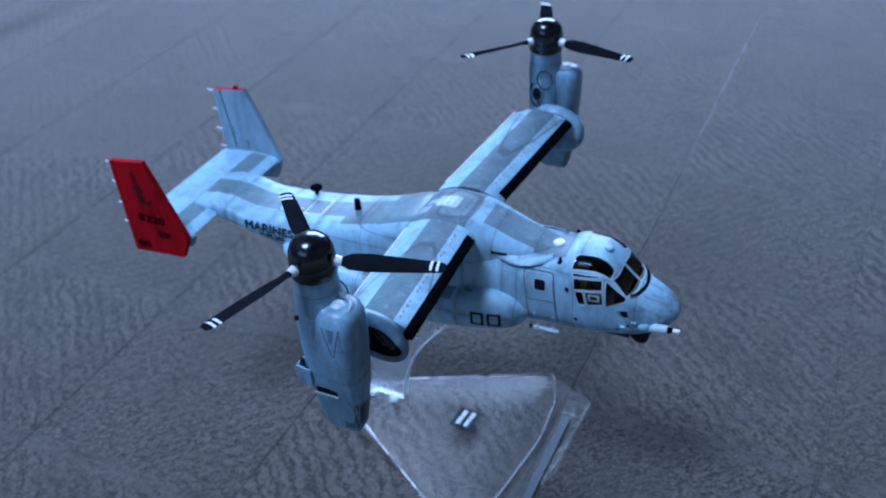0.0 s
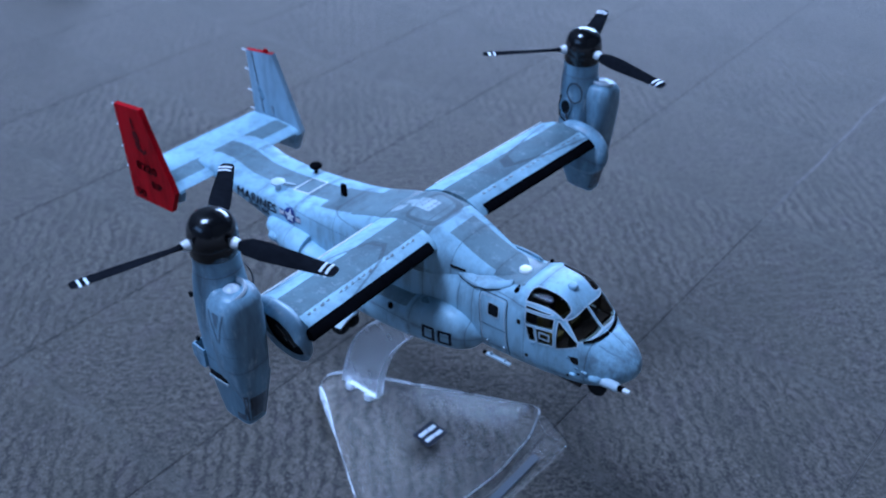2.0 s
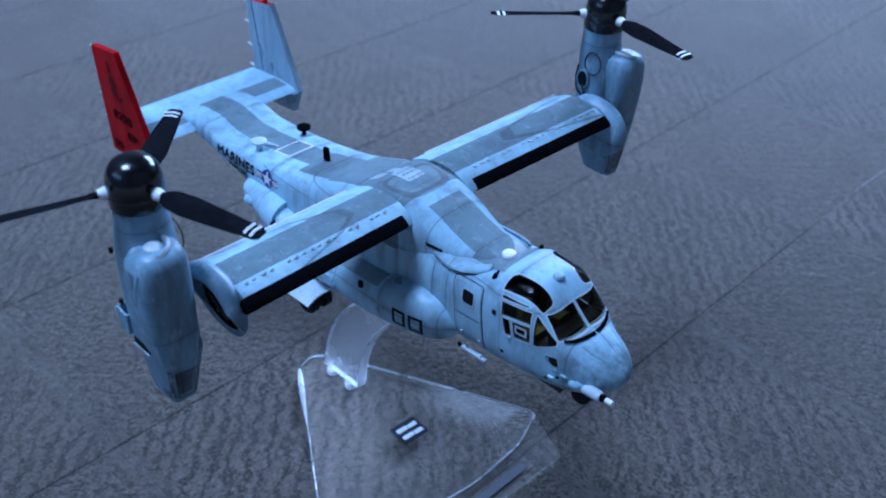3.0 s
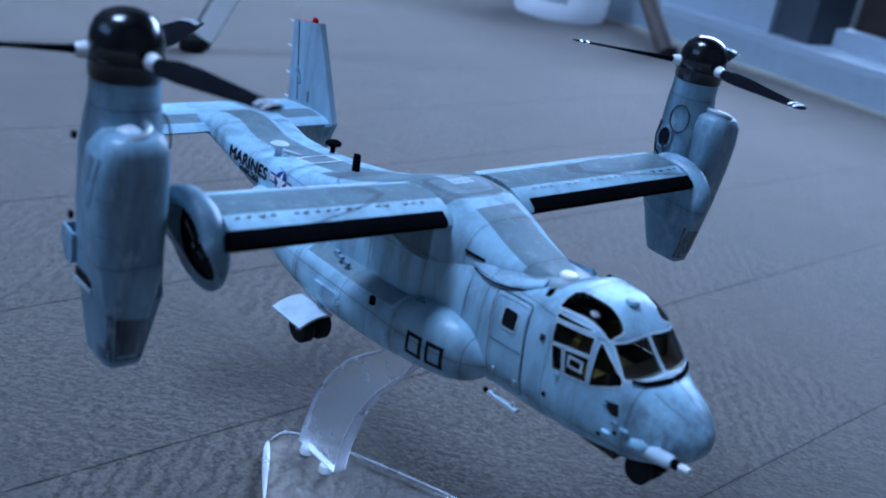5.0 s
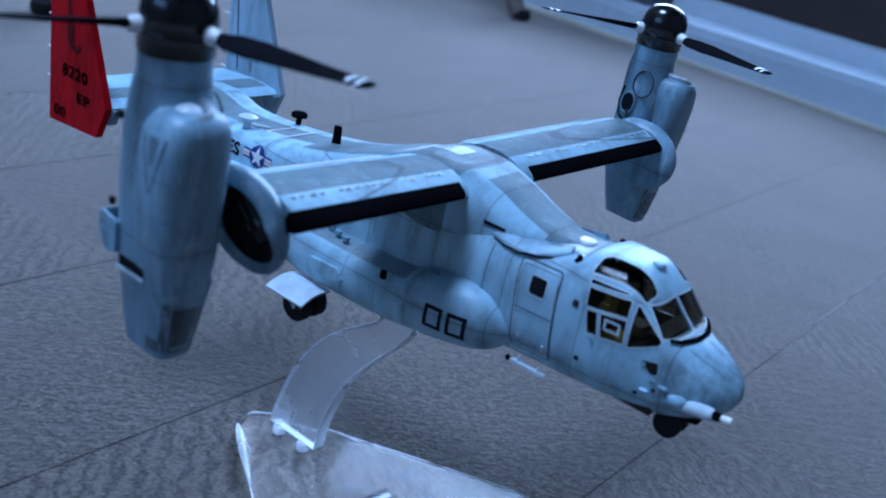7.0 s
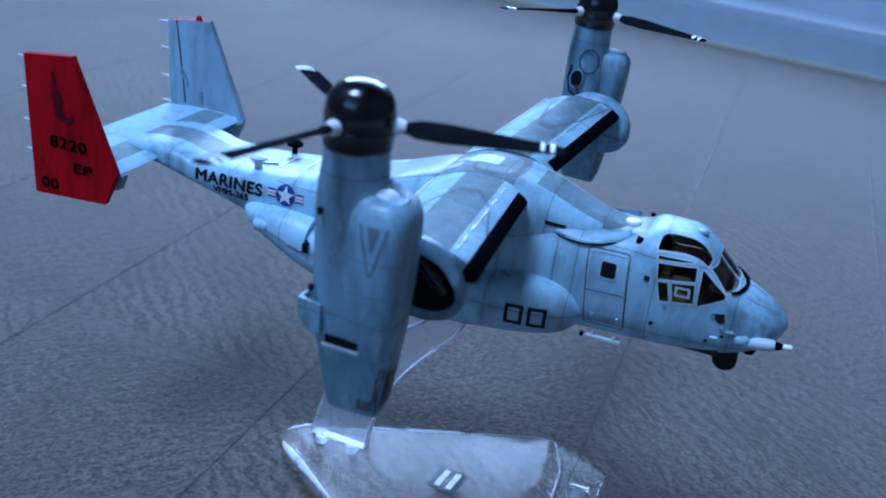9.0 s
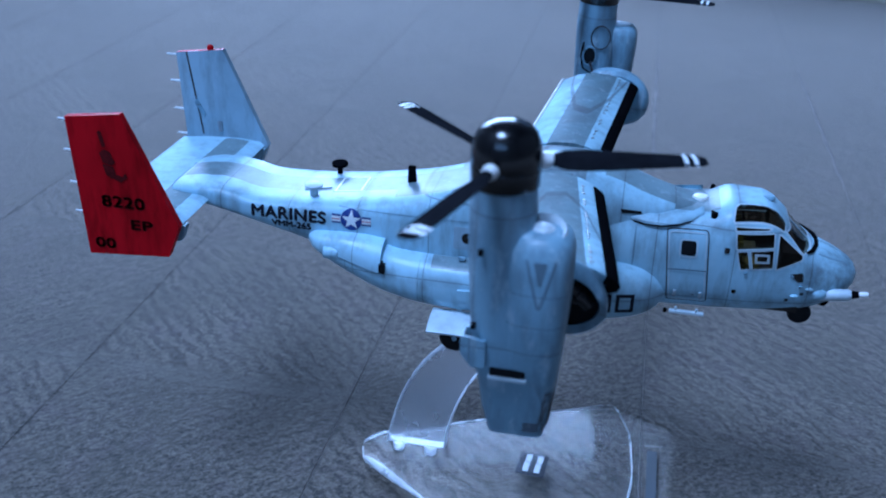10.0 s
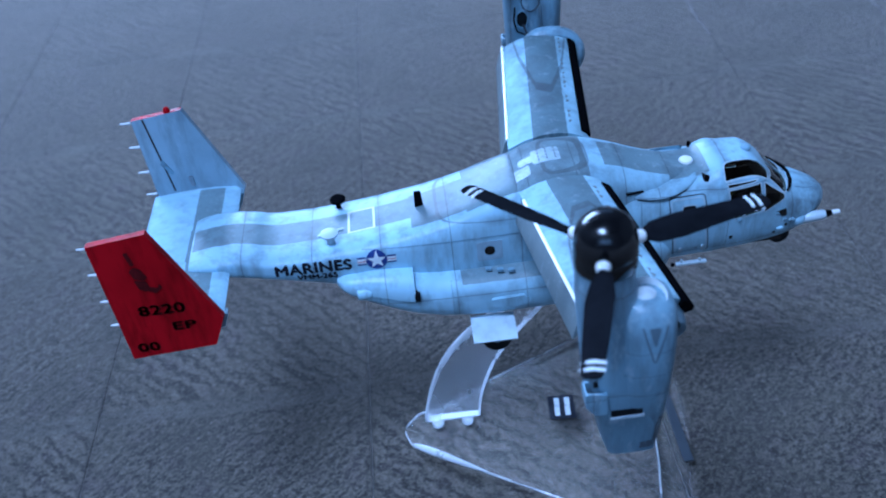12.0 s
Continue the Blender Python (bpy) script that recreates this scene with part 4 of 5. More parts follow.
for s, ang in ((-1, 14), (1, 230)):
    nac = build_nacelle(s, PIVOT[s])
    build_rotor(nac, ang, s)

# ---- tail ----


def build_tail():
    rows = []
    for y in np.linspace(-37.5, 37.5, 13):
        e = 1 - 0.08 * (abs(y) / 37.5)
        rows.append([(x, float(y), z) for x, z in ((-142, 111.3), (-130, 112.4), (-118, 112.7), (-109.5, 111.9), (-107.6, 110.6), (-110, 109.2), (-120, 108.8), (-132, 109.8))])
    part("tailplane", loft(rows), M_TAIL, aircraft_model)
    for s in (-1, 1):
        out = [(-143.4, 146.0), (-124.0, 148.3), (-107.6, 110.6), (-112.6, 99.0), (-141.6, 97.0)]
        if s > 0:
            out = [(x + 1.5, z) for x, z in out]
        y0, y1 = s * 37.6, s * 40.2
        bm = bevelled(prism(out, "y", y0, y1), 0.7, 2)
        bmesh.ops.recalc_face_normals(bm, faces=bm.faces[:])
        for f in bm.faces:
            f.material_index = 1 if f.normal.y * s > (-0.2 if s < 0 else 0.35) or f.normal.z > 0.8 else 0
        fin = part("tail_fin", bm, [M_FIN, M_RED], aircraft_model, "tail fin, red outside and on its edges, pale grey inside")
        # rudder hinge groove and hinge plates on the inner side
        a, b = Vector((-137.6, 0, 146.4)), Vector((-133.4, 0, 113.2))
        g = loft([[p + Vector((dx, y0 - s * dy, 0)) for dx, dy in ((-0.35, -0.2), (0.35, -0.2), (0.35, 0.12), (-0.35, 0.12))] for p in (a, b)])
        part("rudder_groove", g, M_SOOT, fin)
        part("rudder_horn", prism([(-135, 128), (-131.8, 122), (-132.6, 120.6), (-136, 126)], "y", y0 - s * 0.5, y0 + s * 0.2, 0.15), M_NAC, fin)
        part("hinge_plate", prism(rounded([(-127, 119), (-125.2, 119), (-125.0, 114.5), (-126.6, 114.5)], 0.5, 2), "y", y0 - s * 0.4, y0 + s * 0.2), M_DULL, fin)
        for x, z in ((-143.4, 144.6), (-142.9, 134), (-142.5, 122.5), (-142.2, 112)):
            part("static_wick", rod([(x + 0.8, s * 38.9, z), (x - 3.2, s * 38.9, z + 0.15)], [0.55, 0.3], 8), M_WHITE, fin, "white static wick")
        if s > 0:
            part("beacon", lathe([(1.3, 147.0), (1.3, 148.6), (0.9, 149.4), (0.3, 149.7)], x=-128, y=s * 38.9, sides=14), M_RED, fin, "small red beacon")
        part("tail_bumper", prism(rounded([(-114, 110), (-106.4, 110.2), (-108.6, 104.4), (-112, 103.6)], 0.8, 2), "y", s * 34.8, s * 37.5, 0.3), M_NAC, aircraft_model)


build_tail()

# ---- markings ----


def letters(text, size, spacing=1.0, bold=0.0):
    """Flat lettering in the xz plane from the built-in font, lower left at the origin, in millimetres."""
    cu = bpy.data.curves.new("lettering", "FONT")
    cu.body, cu.size, cu.space_character, cu.offset = text, size, spacing, bold
    ob = new("lettering", cu)
    dg = bpy.context.evaluated_depsgraph_get()
    dg.update()
    me = bpy.data.meshes.new_from_object(ob.evaluated_get(dg))
    bm = bmesh.new()
    bm.from_mesh(me)
    bpy.data.objects.remove(ob)
    bpy.data.curves.remove(cu)
    bpy.data.meshes.remove(me)
    xs = [v.co.x for v in bm.verts]
    zs = [v.co.y for v in bm.verts]
    for v in bm.verts:
        v.co = Vector((v.co.x - min(xs), 0, v.co.y - min(zs)))
    return bm, max(xs) - min(xs), max(zs) - min(zs)


def marking(name, text, x0, x1, z0, z1, mat, parent, side=-1, tree=None, lift=0.14, slope=0.0, bold=0.0, y=None):
    bm, w, h = letters(text, 10, 1.05)
    if bold:
        copies = [bm]
        for dx, dz in ((5 * bold, 0.0), (10 * bold, 0.0), (5 * bold, 5 * bold), (5 * bold, -5 * bold)):
            b = bm.copy()
            bmesh.ops.translate(b, vec=(dx, 0, dz), verts=b.verts[:])
            copies.append(b)
        bm = joined(*copies)
    for v in bm.verts:
        u = v.co.x / w
        x = x0 + (x1 - x0) * u if side < 0 else x1 - (x1 - x0) * u
        v.co = Vector((x, side * 40, z0 + (z1 - z0) * v.co.z / h + slope * (x - x0)))
    if tree is not None:
        for k in range(int(x0), int(x1) + 2):
            bmesh.ops.bisect_plane(bm, geom=bm.verts[:] + bm.edges[:] + bm.faces[:], plane_co=(k, 0, 0), plane_no=(1, 0, 0))
        for k in range(int(z0), int(z1) + 2):
            bmesh.ops.bisect_plane(bm, geom=bm.verts[:] + bm.edges[:] + bm.faces[:], plane_co=(0, 0, k), plane_no=(0, 0, 1))
        drape(bm, tree, (0, -side, 0), lift)
        for k, v in enumerate(bm.verts):
            v.co.y += side * 0.004 * (k % 7)
    else:
        for v in bm.verts:
            v.co.y = y
    return part(name, bm, mat, parent, smooth=0)


for s in (-1, 1):
    marking("lettering", "MARINES", -91.8, -64.8, 106.6, 110.7, M_INK, fuselage, s, HULL, slope=0.005, bold=0.09)
    marking("small_lettering", "VMM-265", -84.5, -70.2, 103.7, 106.0, M_INK, fuselage, s, HULL, bold=0.12)
    # roundel with bars
    disc = sheet([(-55.2 + 3.8 * math.cos(t), 109.3 + 3.8 * math.sin(t)) for t in np.linspace(0, 2 * math.pi, 28, endpoint=False)], "y", s * 40, 1.5)
    part("roundel", drape(disc, HULL, (0, -s, 0), 0.14), M_NAVY, fuselage, "navy roundel with a white star")
    star = sheet([(-55.2 + r * math.sin(t), 109.3 + r * math.cos(t)) for k in range(10) for r, t in (((3.6, 1.5)[k % 2], math.pi * k / 5),)], "y", s * 40, 1.5)
    part("roundel_star", drape(star, HULL, (0, -s, 0), 0.24), M_WHITE, fuselage)
    for a, b in ((-62.2, -59.0), (-51.4, -48.2)):
        for nm, z0, z1, mt, lf in (("roundel_bar_edge", 107.7, 110.9, M_NAVY, 0.12), ("roundel_bar", 108.3, 110.3, M_WHITE, 0.20), ("roundel_bar_stripe", 109.15, 109.45, M_ROSE, 0.28)):
            part(nm, drape(sheet([(a, z0), (b, z0), (b, z1), (a, z1)], "y", s * 40, 1.2), HULL, (0, -s, 0), lf), mt, fuselage)
    # plane number on the sponson, two open box figures
    if s < 0:
        for x in (29.0, 36.3):
            bars = ((x, x + 5.9, 89.7, 90.9), (x, x + 5.9, 95.6, 96.8), (x, x + 1.15, 90.9, 95.6), (x + 4.75, x + 5.9, 90.9, 95.6))
            part("figure_nought", drape(joined(*(sheet([(a, c), (b, c), (b, d), (a, d)], "y", -40, 0.9) for a, b, c, d in bars)), SPON, (0, 1, 0), 0.15), M_INK, sponsons[-1], smooth=0)

fins = [o for o in aircraft_model.children if o.name.startswith("tail_fin")]
for fin, s in zip(fins, (-1, 1)):
    y = s * 40.35
    for nm, txt, x0, x1, z0, z1 in (("serial_lettering", "8220", -134.5, -119.5, 115.6, 119.6), ("code_lettering", "EP", -125.0, -117.5, 108.0, 111.4), ("number_lettering", "00", -139.0, -132.0, 100.0, 103.6)):
        marking(nm, txt, x0, x1, z0, z1, M_FADED, fin, s, y=y, bold=0.09)
    shapes = (((-132.6, 142), (-131.2, 142.2), (-130.2, 137.0), (-131.6, 136.8)), ((-132.8, 134.6), (-131.0, 136.0), (-129.0, 135.2), (-127.6, 131.6), (-128.8, 130.4), (-131.8, 131.2)),
              ((-132.2, 130.8), (-128.4, 130.0), (-127.8, 127.4), (-129.4, 125.8), (-131.4, 127.2)), ((-129.8, 126.4), (-126.4, 124.8), (-124.0, 126.6), (-124.6, 128.6), (-125.4, 126.8), (-129.0, 127.8)))
    emblem = [prism(rounded(list(pts), 0.35, 2), "y", y - 0.05 - 0.01 * k, y + 0.05 + 0.01 * k) for k, pts in enumerate(shapes)]
    part("dark_emblem", joined(*emblem), M_FADED, fin, "faded dark emblem")

# ---- details on the hull ----


def hull_patch(name, outline, axis, side, mat, lift, t=0.2, label="", tree=None, parent=None):
    way = {"y": (0, -side, 0), "z": (0, 0, -1), "x": (-1, 0, 0)}[axis]
    bm = drape(sheet(outline, axis, side * 40 if axis == "y" else 160, 1.2), tree or HULL, way, lift)
    return part(name, thick(bm, t, way), mat, parent or fuselage, label)


def outline_strip(name, corners, width, side, mat, lift=0.12):
    """A thin drawn line round a shape on the hull's side."""
    bms = []
    k = len(corners)
    for i in range(k):
        a, b = Vector(corners[i]), Vector(corners[(i + 1) % k])
        d = (b - a).normalized()
        q = Vector((-d.y, d.x)) * width / 2
        bms.append(sheet([tuple(a + q), tuple(b + q), tuple(b - q), tuple(a - q)], "y", side * 40, 1.5))
    return part(name, drape(joined(*bms), HULL, (0, -side, 0), lift), mat, fuselage, smooth=0)


for s in (-1, 1):
    hull_patch("crew_door", rounded([(50.2, 117.6), (62.8, 118.0), (65.2, 92.8), (52.8, 92.4)], 1.2, 3), "y", s, M_FUS, 0.22, 0.3, "slightly raised crew door")
    outline_strip("crew_door_seam", rounded([(50, 117.8), (63, 118.2), (65.4, 92.6), (52.6, 92.2)], 1.2, 3), 0.35, s, M_SOOT)
    outline_strip("crew_door_edge", rounded([(50.7, 117.1), (62.3, 117.5), (64.6, 93.3), (53.3, 92.9)], 1.2, 3), 0.3, s, M_LIGHT, 0.5)
    hull_patch("door_window", rounded([(55.0, 114.6), (59.6, 114.6), (59.8, 109.8), (55.2, 109.8)], 0.9, 3), "y", s, M_HOLE, 0.40, label="small black door window")
    outline_strip("door_window_frame", rounded([(54.6, 115.0), (60.0, 115.0), (60.2, 109.4), (54.8, 109.4)], 1.0, 3), 0.4, s, M_LIGHT, 0.46)
    for x, z, w, h in ((68.5, 111.9, 1.6, 1.8), (72.8, 97.6, 1.3, 1.4), (63.2, 121.4, 1.5, 1.4), (-14.8, 107.2, 0, 0)):
        if w:
            hull_patch("black_port", rounded([(x, z), (x + w, z), (x + w, z + h), (x, z + h)], 0.3, 2), "y", s, M_BLACK, 0.3)
        else:
            hull_patch("window_panel", rounded([(x - 4.6, z - 4.4), (x + 4.6, z - 4.4), (x + 4.6, z + 4.0), (x - 4.6, z + 4.0)], 0.8, 2), "y", s, M_FIN, 0.10, 0.1)
            hull_patch("cabin_window", [(x + 1.9 * math.cos(t), z + 1.9 * math.sin(t)) for t in np.linspace(0, 2 * math.pi, 16, endpoint=False)], "y", s, M_BLACK, 0.25, label="round black cabin window")
    hull_patch("nose_sensor_window", rounded([(89.8, 105.6), (94.2, 106.2), (94.8, 103.0), (93.0, 102.8)], 0.4, 2), "y", s, M_BLACK, 0.15, label="black nose sensor window")
    for x, z in ((90.2, 104.4), (93.6, 100.6), (97, 98), (75.5, 105), (60, 95), (100, 97)):
        hull_patch("hull_fitting", rounded([(x, z), (x + 1.3, z + 0.1), (x + 1.2, z + 0.9), (x, z + 0.8)], 0.3, 2), "y", s, M_NAC, 0.45, 0.6)
    outline_strip("hull_seam", [(40.0, 122), (40.3, 122), (40.3, 88.5), (40.0, 88.5)], 0.25, s, M_NAC)
    outline_strip("cabin_seam", [(-60, 113.2), (12, 113.2), (12, 113.1), (-60, 113.1)], 0.25, s, M_NAC)
    outline_strip("nose_seam", [(97.5, 108.5), (98.0, 108.5), (98.2, 92), (97.7, 92)], 0.25, s, M_NAC)
    # curved strake and slit beside the roof
    rings, under_shade = [], []
    for x, w, z in ((36, 0.1, 119.8), (39, 0.8, 119.3), (43, 1.6, 119.0), (48, 2.0, 119.0), (53, 1.8, 119.6), (57.5, 1.1, 120.6), (61, 0.2, 121.9)):
        hit = HULL.ray_cast(Vector((x, s * 60, z)), Vector((0, -s, 0)))
        y = abs(hit[0].y)
        rings.append([(x, s * (y - 1.6), z + 2.2), (x, s * (y + w * 0.55), z + 0.75), (x, s * (y + w), z + 0.1), (x, s * (y + w), z - 0.25), (x, s * (y - 1.0), z - 0.3)])
        # Black strip that paints in the shadow below the strake.
        under_shade.append([(x, s * (y - 1.0), z - 0.4), (x, s * (y + w * 0.92), z - 0.3), (x, s * (y + w * 0.75), z - 1.0), (x, s * (y - 1.0), z - 1.5)])
    part("roof_strake", loft(rings), M_FUS, fuselage)
    part("strake_gap", loft(under_shade[1:6]), M_HOLE, fuselage)
    hull_patch("roof_slit", [(34.5, 122.6), (41.2, 121.8), (41.4, 121.0), (35, 121.4)], "y", s, M_HOLE, 0.3, tree=HUMP)
    # step under the door
    y = s * 15.6
    step = part("boarding_step", joined(rod([(56.2, y, 89.6), (56.2, y, 88.0)], 0.4, 8), rod([(63.0, y, 89.4), (63.0, y, 88.0)], 0.4, 8), box(54.2, 65.4, y - 0.8, y + 0.8, 87.5, 88.2, 0.2)), M_LIGHT, aircraft_model, "pale folding boarding step")
    part("step_pin", lathe([(0.4, 87.0), (0.7, 87.4), (0.7, 88.2), (0.3, 88.6)], x=52.8, y=y, sides=10), M_BOOT, step, "black pin")
    # split line and hinges of the two-leaf crew door
    outline_strip("crew_door_split", [(51.6, 104.5), (63.6, 104.9), (63.6, 104.8), (51.6, 104.4)], 0.3, s, M_NACDIM, 0.56)
    for x in (54.4, 62.6):
        hull_patch("door_hinge", rounded([(x, 94.0), (x + 1.0, 94.0), (x + 1.0, 96.6), (x, 96.6)], 0.3, 2), "y", s, M_LIGHT, 0.75, 0.5)
    # sponson fittings
    hull_patch("sponson_slit", [(-43.6, 98.6), (-42.2, 98.6), (-42.2, 95.6), (-43.6, 95.6)], "y", s, M_HOLE, 0.2, parent=sponsons[s], tree=SPON) if s < 0 else None
    if s < 0:
        for x in (-56.0, -30.0, 10.0):
            seam = drape(sheet([(x, 84), (x + 0.3, 84), (x + 0.3, 107.5), (x, 107.5)], "y", -40, 1.0), SPON, (0, 1, 0), 0.1)
            bmesh.ops.delete(seam, geom=[v for v in seam.verts if v.co.y < -35 or v.co.y > -15], context="VERTS")
            part("sponson_seam", seam, M_NAC, sponsons[s], smooth=0)
    part("aft_sponson_port", moved(lathe([(0.5, -0.4), (1.9, -0.4), (2.1, 0.4), (1.5, 0.8), (0.5, 0.2)], sides=16), Matrix.Translation((-61.5, s * 20.5, 100.6)) @ Matrix.Rotation(radians(90), 4, "X")), M_NAC, sponsons[s])
    part("sponson_probe", box(12.0, 13.6, s * 26.4, s * 27.6, 97.2, 99.8, 0.3), M_BOOT, sponsons[s])
    ring = moved(lathe([(1.9, 0), (2.2, 0.1), (2.2, 0.35), (1.9, 0.4)], sides=20), Matrix.Translation((26, s * 19.6, 103.2)))
    part("filler_ring", ring, M_NAC, sponsons[s])
    for x, z, y in ((-17, 100.4, 20), (-13, 100.6, 21.5), (-9, 100.3, 22)):
        part("tie_down", box(x, x + 2.2, s * y - 0.7, s * y + 0.7, z - 0.4, z + 0.7, 0.25), M_NAC, sponsons[s])
    # raised aft tank on the sponson with a clean front edge, its outlet and inlet
    pod = []
    for x in np.linspace(-64, -43, 13):
        zb, zt, yi, yo = (float(np.interp(x, (-64, -58, -50, -44), c)) for c in ((95.4, 91.2, 87.4, 85.0), (103.6, 104.4, 104.3, 103.6), (15, 14.5, 14, 14), (22.0, 24, 25.4, 26.0)))
        zc, h, w = (zb + zt) / 2, (zt - zb) / 2, yo - yi
        arc = [(max(0, math.cos(t)) ** 0.7, math.sin(t) ** 0.8 if t > 0 else 0.0) for t in np.linspace(0.02, math.pi / 2, 14)]
        pod.append([(float(x), s * (yi + (w + 0.55) * c), zc + (h + 0.55) * q) for c, q in arc] + [(float(x), s * (yi + (w - 0.8) * c), zc + (h - 0.8) * q - 0.4) for c, q in arc[::-1]])
    part("tank_cover", loft(pod), M_SPON, sponsons[s], "raised pale tank cover")
    part("tank_outlet", box(-43.4, -41.4, s * 24.6, s * 26.6, 94.6, 98.0, 0.5), M_HOLE, sponsons[s], "black outlet")
    part("tank_inlet", moved(lathe([(1.7, -2.6), (2.2, -2.6), (2.5, 0), (2.2, 2.4), (0.5, 3.2)], sides=18), Matrix.Translation((-61.0, s * 22.6, 98.6)) @ Matrix.Rotation(radians(90), 4, "Y")), M_FUS, sponsons[s])
    part("tank_inlet_hole", moved(lathe([(1.75, -2.75), (1.75, -2.4)], sides=16), Matrix.Translation((-61.0, s * 22.6, 98.6)) @ Matrix.Rotation(radians(90), 4, "Y")), M_HOLE, sponsons[s])
    # open main wheel door, its bulge, and the twin wheels
    door = loft([[(x, s * (24.5 + 12.0 * u), 82.8 - 2.8 * u + 1.4 * math.sin(2.8 * u)) for u in np.linspace(0, 1, 7)] + [(x, s * (24.5 + 12.0 * u) - s * 0.3, 82.1 - 2.8 * u + 1.4 * math.sin(2.8 * u)) for u in np.linspace(1, 0, 7)] for x in (-24.5, -16, -8.5)])
    part("wheel_door", door, M_LIGHT, aircraft_model, "open pale main wheel door")
    part("door_bulge", moved(prism(rounded([(-14, 0), (-2, 0.5), (1, -3), (-6, -4.2), (-13, -3.4)], 1, 3), "y", s * 25.0, s * 28.2, 0.5), Matrix.Translation((-2.5, 0, 92.5))), M_FUS, sponsons[s])
    for y in (24.2, 30.4):
        wm = Matrix.Translation((-15.6, s * y, 76.4)) @ Matrix.Rotation(radians(90), 4, "X")
        tyre = part("main_tyre", moved(lathe([(2.4, -2.0), (4.4, -2.1), (5.2, -1.3), (5.2, 1.3), (4.4, 2.1), (2.4, 2.0)], sides=28), wm), M_RUBBER, aircraft_model, "black rubber main wheel tyre")
        part("wheel_hub", moved(lathe([(0.6, -2.1), (2.3, -1.6), (2.4, 1.6), (0.6, 2.1)], sides=20), wm), M_NAC, tyre)
    part("main_gear_leg", rod([(-15.6, s * 22.0, 86), (-15.6, s * 27.3, 76.4)], 0.9, 10), M_LIGHT, aircraft_model)
    part("gear_axle", rod([(-15.6, s * 22.5, 76.4), (-15.6, s * 32.2, 76.4)], 0.6, 10), M_LIGHT, aircraft_model)
    # nose wheel
    wm = Matrix.Translation((97.6, s * 2.4, 85.9)) @ Matrix.Rotation(radians(90), 4, "X")
    part("nose_tyre", moved(lathe([(1.8, -1.5), (3.3, -1.6), (3.9, -1.0), (3.9, 1.0), (3.3, 1.6), (1.8, 1.5)], sides=26), wm), M_RUBBER, aircraft_model, "black rubber nose wheel tyre")
    # wipers
    rest = []
    for x, y in ((98.6, 0.6), (98.0, 4.5), (96.6, 8.2), (94.6, 11.2)):
        hit = HULL.ray_cast(Vector((x, s * y, 150)), Vector((0, 0, -1)))
        rest.append((x, s * y, hit[0].z + 0.45))
    part("wiper", rod(rest, [0.7, 0.7, 0.6, 0.4], 8), M_BOOT, aircraft_model, "black windscreen wiper")

part("nose_gear_leg", rod([(97.4, 0, 91), (97.6, 0, 85.6)], 0.9, 10), M_LIGHT, aircraft_model)
part("probe_fairing", rod([(99, -8.2, 95.6), (104, -9.4, 97.2), (109.8, -10.5, 98.6), (110.9, -10.7, 98.9)], [1.6, 2.0, 1.9, 1.4], 16), M_LIGHT, aircraft_model, "pale refuelling probe housing")
part("probe_collar", rod([(110.9, -10.7, 98.9), (113.0, -11.0, 99.4)], [1.3, 1.0], 16), M_BOOT, aircraft_model)
part("probe_tip", rod([(113.0, -11.0, 99.4), (115.0, -11.3, 99.75), (115.7, -11.4, 99.9)], [0.95, 0.95, 0.7], 12), M_LAMP, aircraft_model, "bright white probe tip")
part("sensor_ball", lathe([(0.6, 90.0), (1.5, 90.3), (2.1, 91.4), (2.2, 92.8), (1.8, 95.0)], x=104.0, y=-3.0, sides=20), M_BOOT, aircraft_model, "dark sensor ball")
part("nose_blister", moved(lathe([(0.5, -2), (2.2, -1.2), (2.6, 0), (2.2, 1.2), (0.5, 2)], sides=18), Matrix.Translation((99.5, -10.2, 97.5)) @ Matrix.Rotation(radians(80), 4, "Y") @ Matrix.Scale(2.0, 4, (0, 0, 1))), M_FUS, fuselage)

# blisters and ports low on the nose
for x, z, r, q in ((92.6, 97.6, 0.7, 2.2), (97.0, 100.2, 0.6, 2.6)):
    for s in (-1, 1):
        hit = HULL.ray_cast(Vector((x, s * 60, z)), Vector((0, -s, 0)))
        if hit[0] is not None:
            m = Matrix.Translation(hit[0]) @ Matrix.Scale(q, 4, (1, 0, 0)) @ Matrix.Rotation(radians(90), 4, "X")
            part("nose_blister", moved(lathe([(0.3, -0.8), (r * 0.7, -0.6), (r, 0), (r * 0.7, 0.6), (0.3, 0.8)], sides=16), m), M_FUS, fuselage, "sensor blister")
            hull_patch("blister_port", rounded([(x - 2.6, z - 2.2), (x - 1.5, z - 2.2), (x - 1.5, z - 1.2), (x - 2.6, z - 1.2)], 0.3, 2), "y", s, M_BLACK, 0.2)

for line in (((99, -7.4), (104, -6.4), (111, -3.2), (111, -2.9), (104, -6.0), (99, -7.0)), ((98, 1.0), (105, 0.4), (112, -1.0), (112, -0.7), (105, 0.75), (98, 1.35)), ((100, 6.4), (106, 5.0), (106, 5.3), (100, 6.75))):
    hull_patch("nose_panel_line", list(line), "z", 1, M_NAC, 0.08, 0.1)

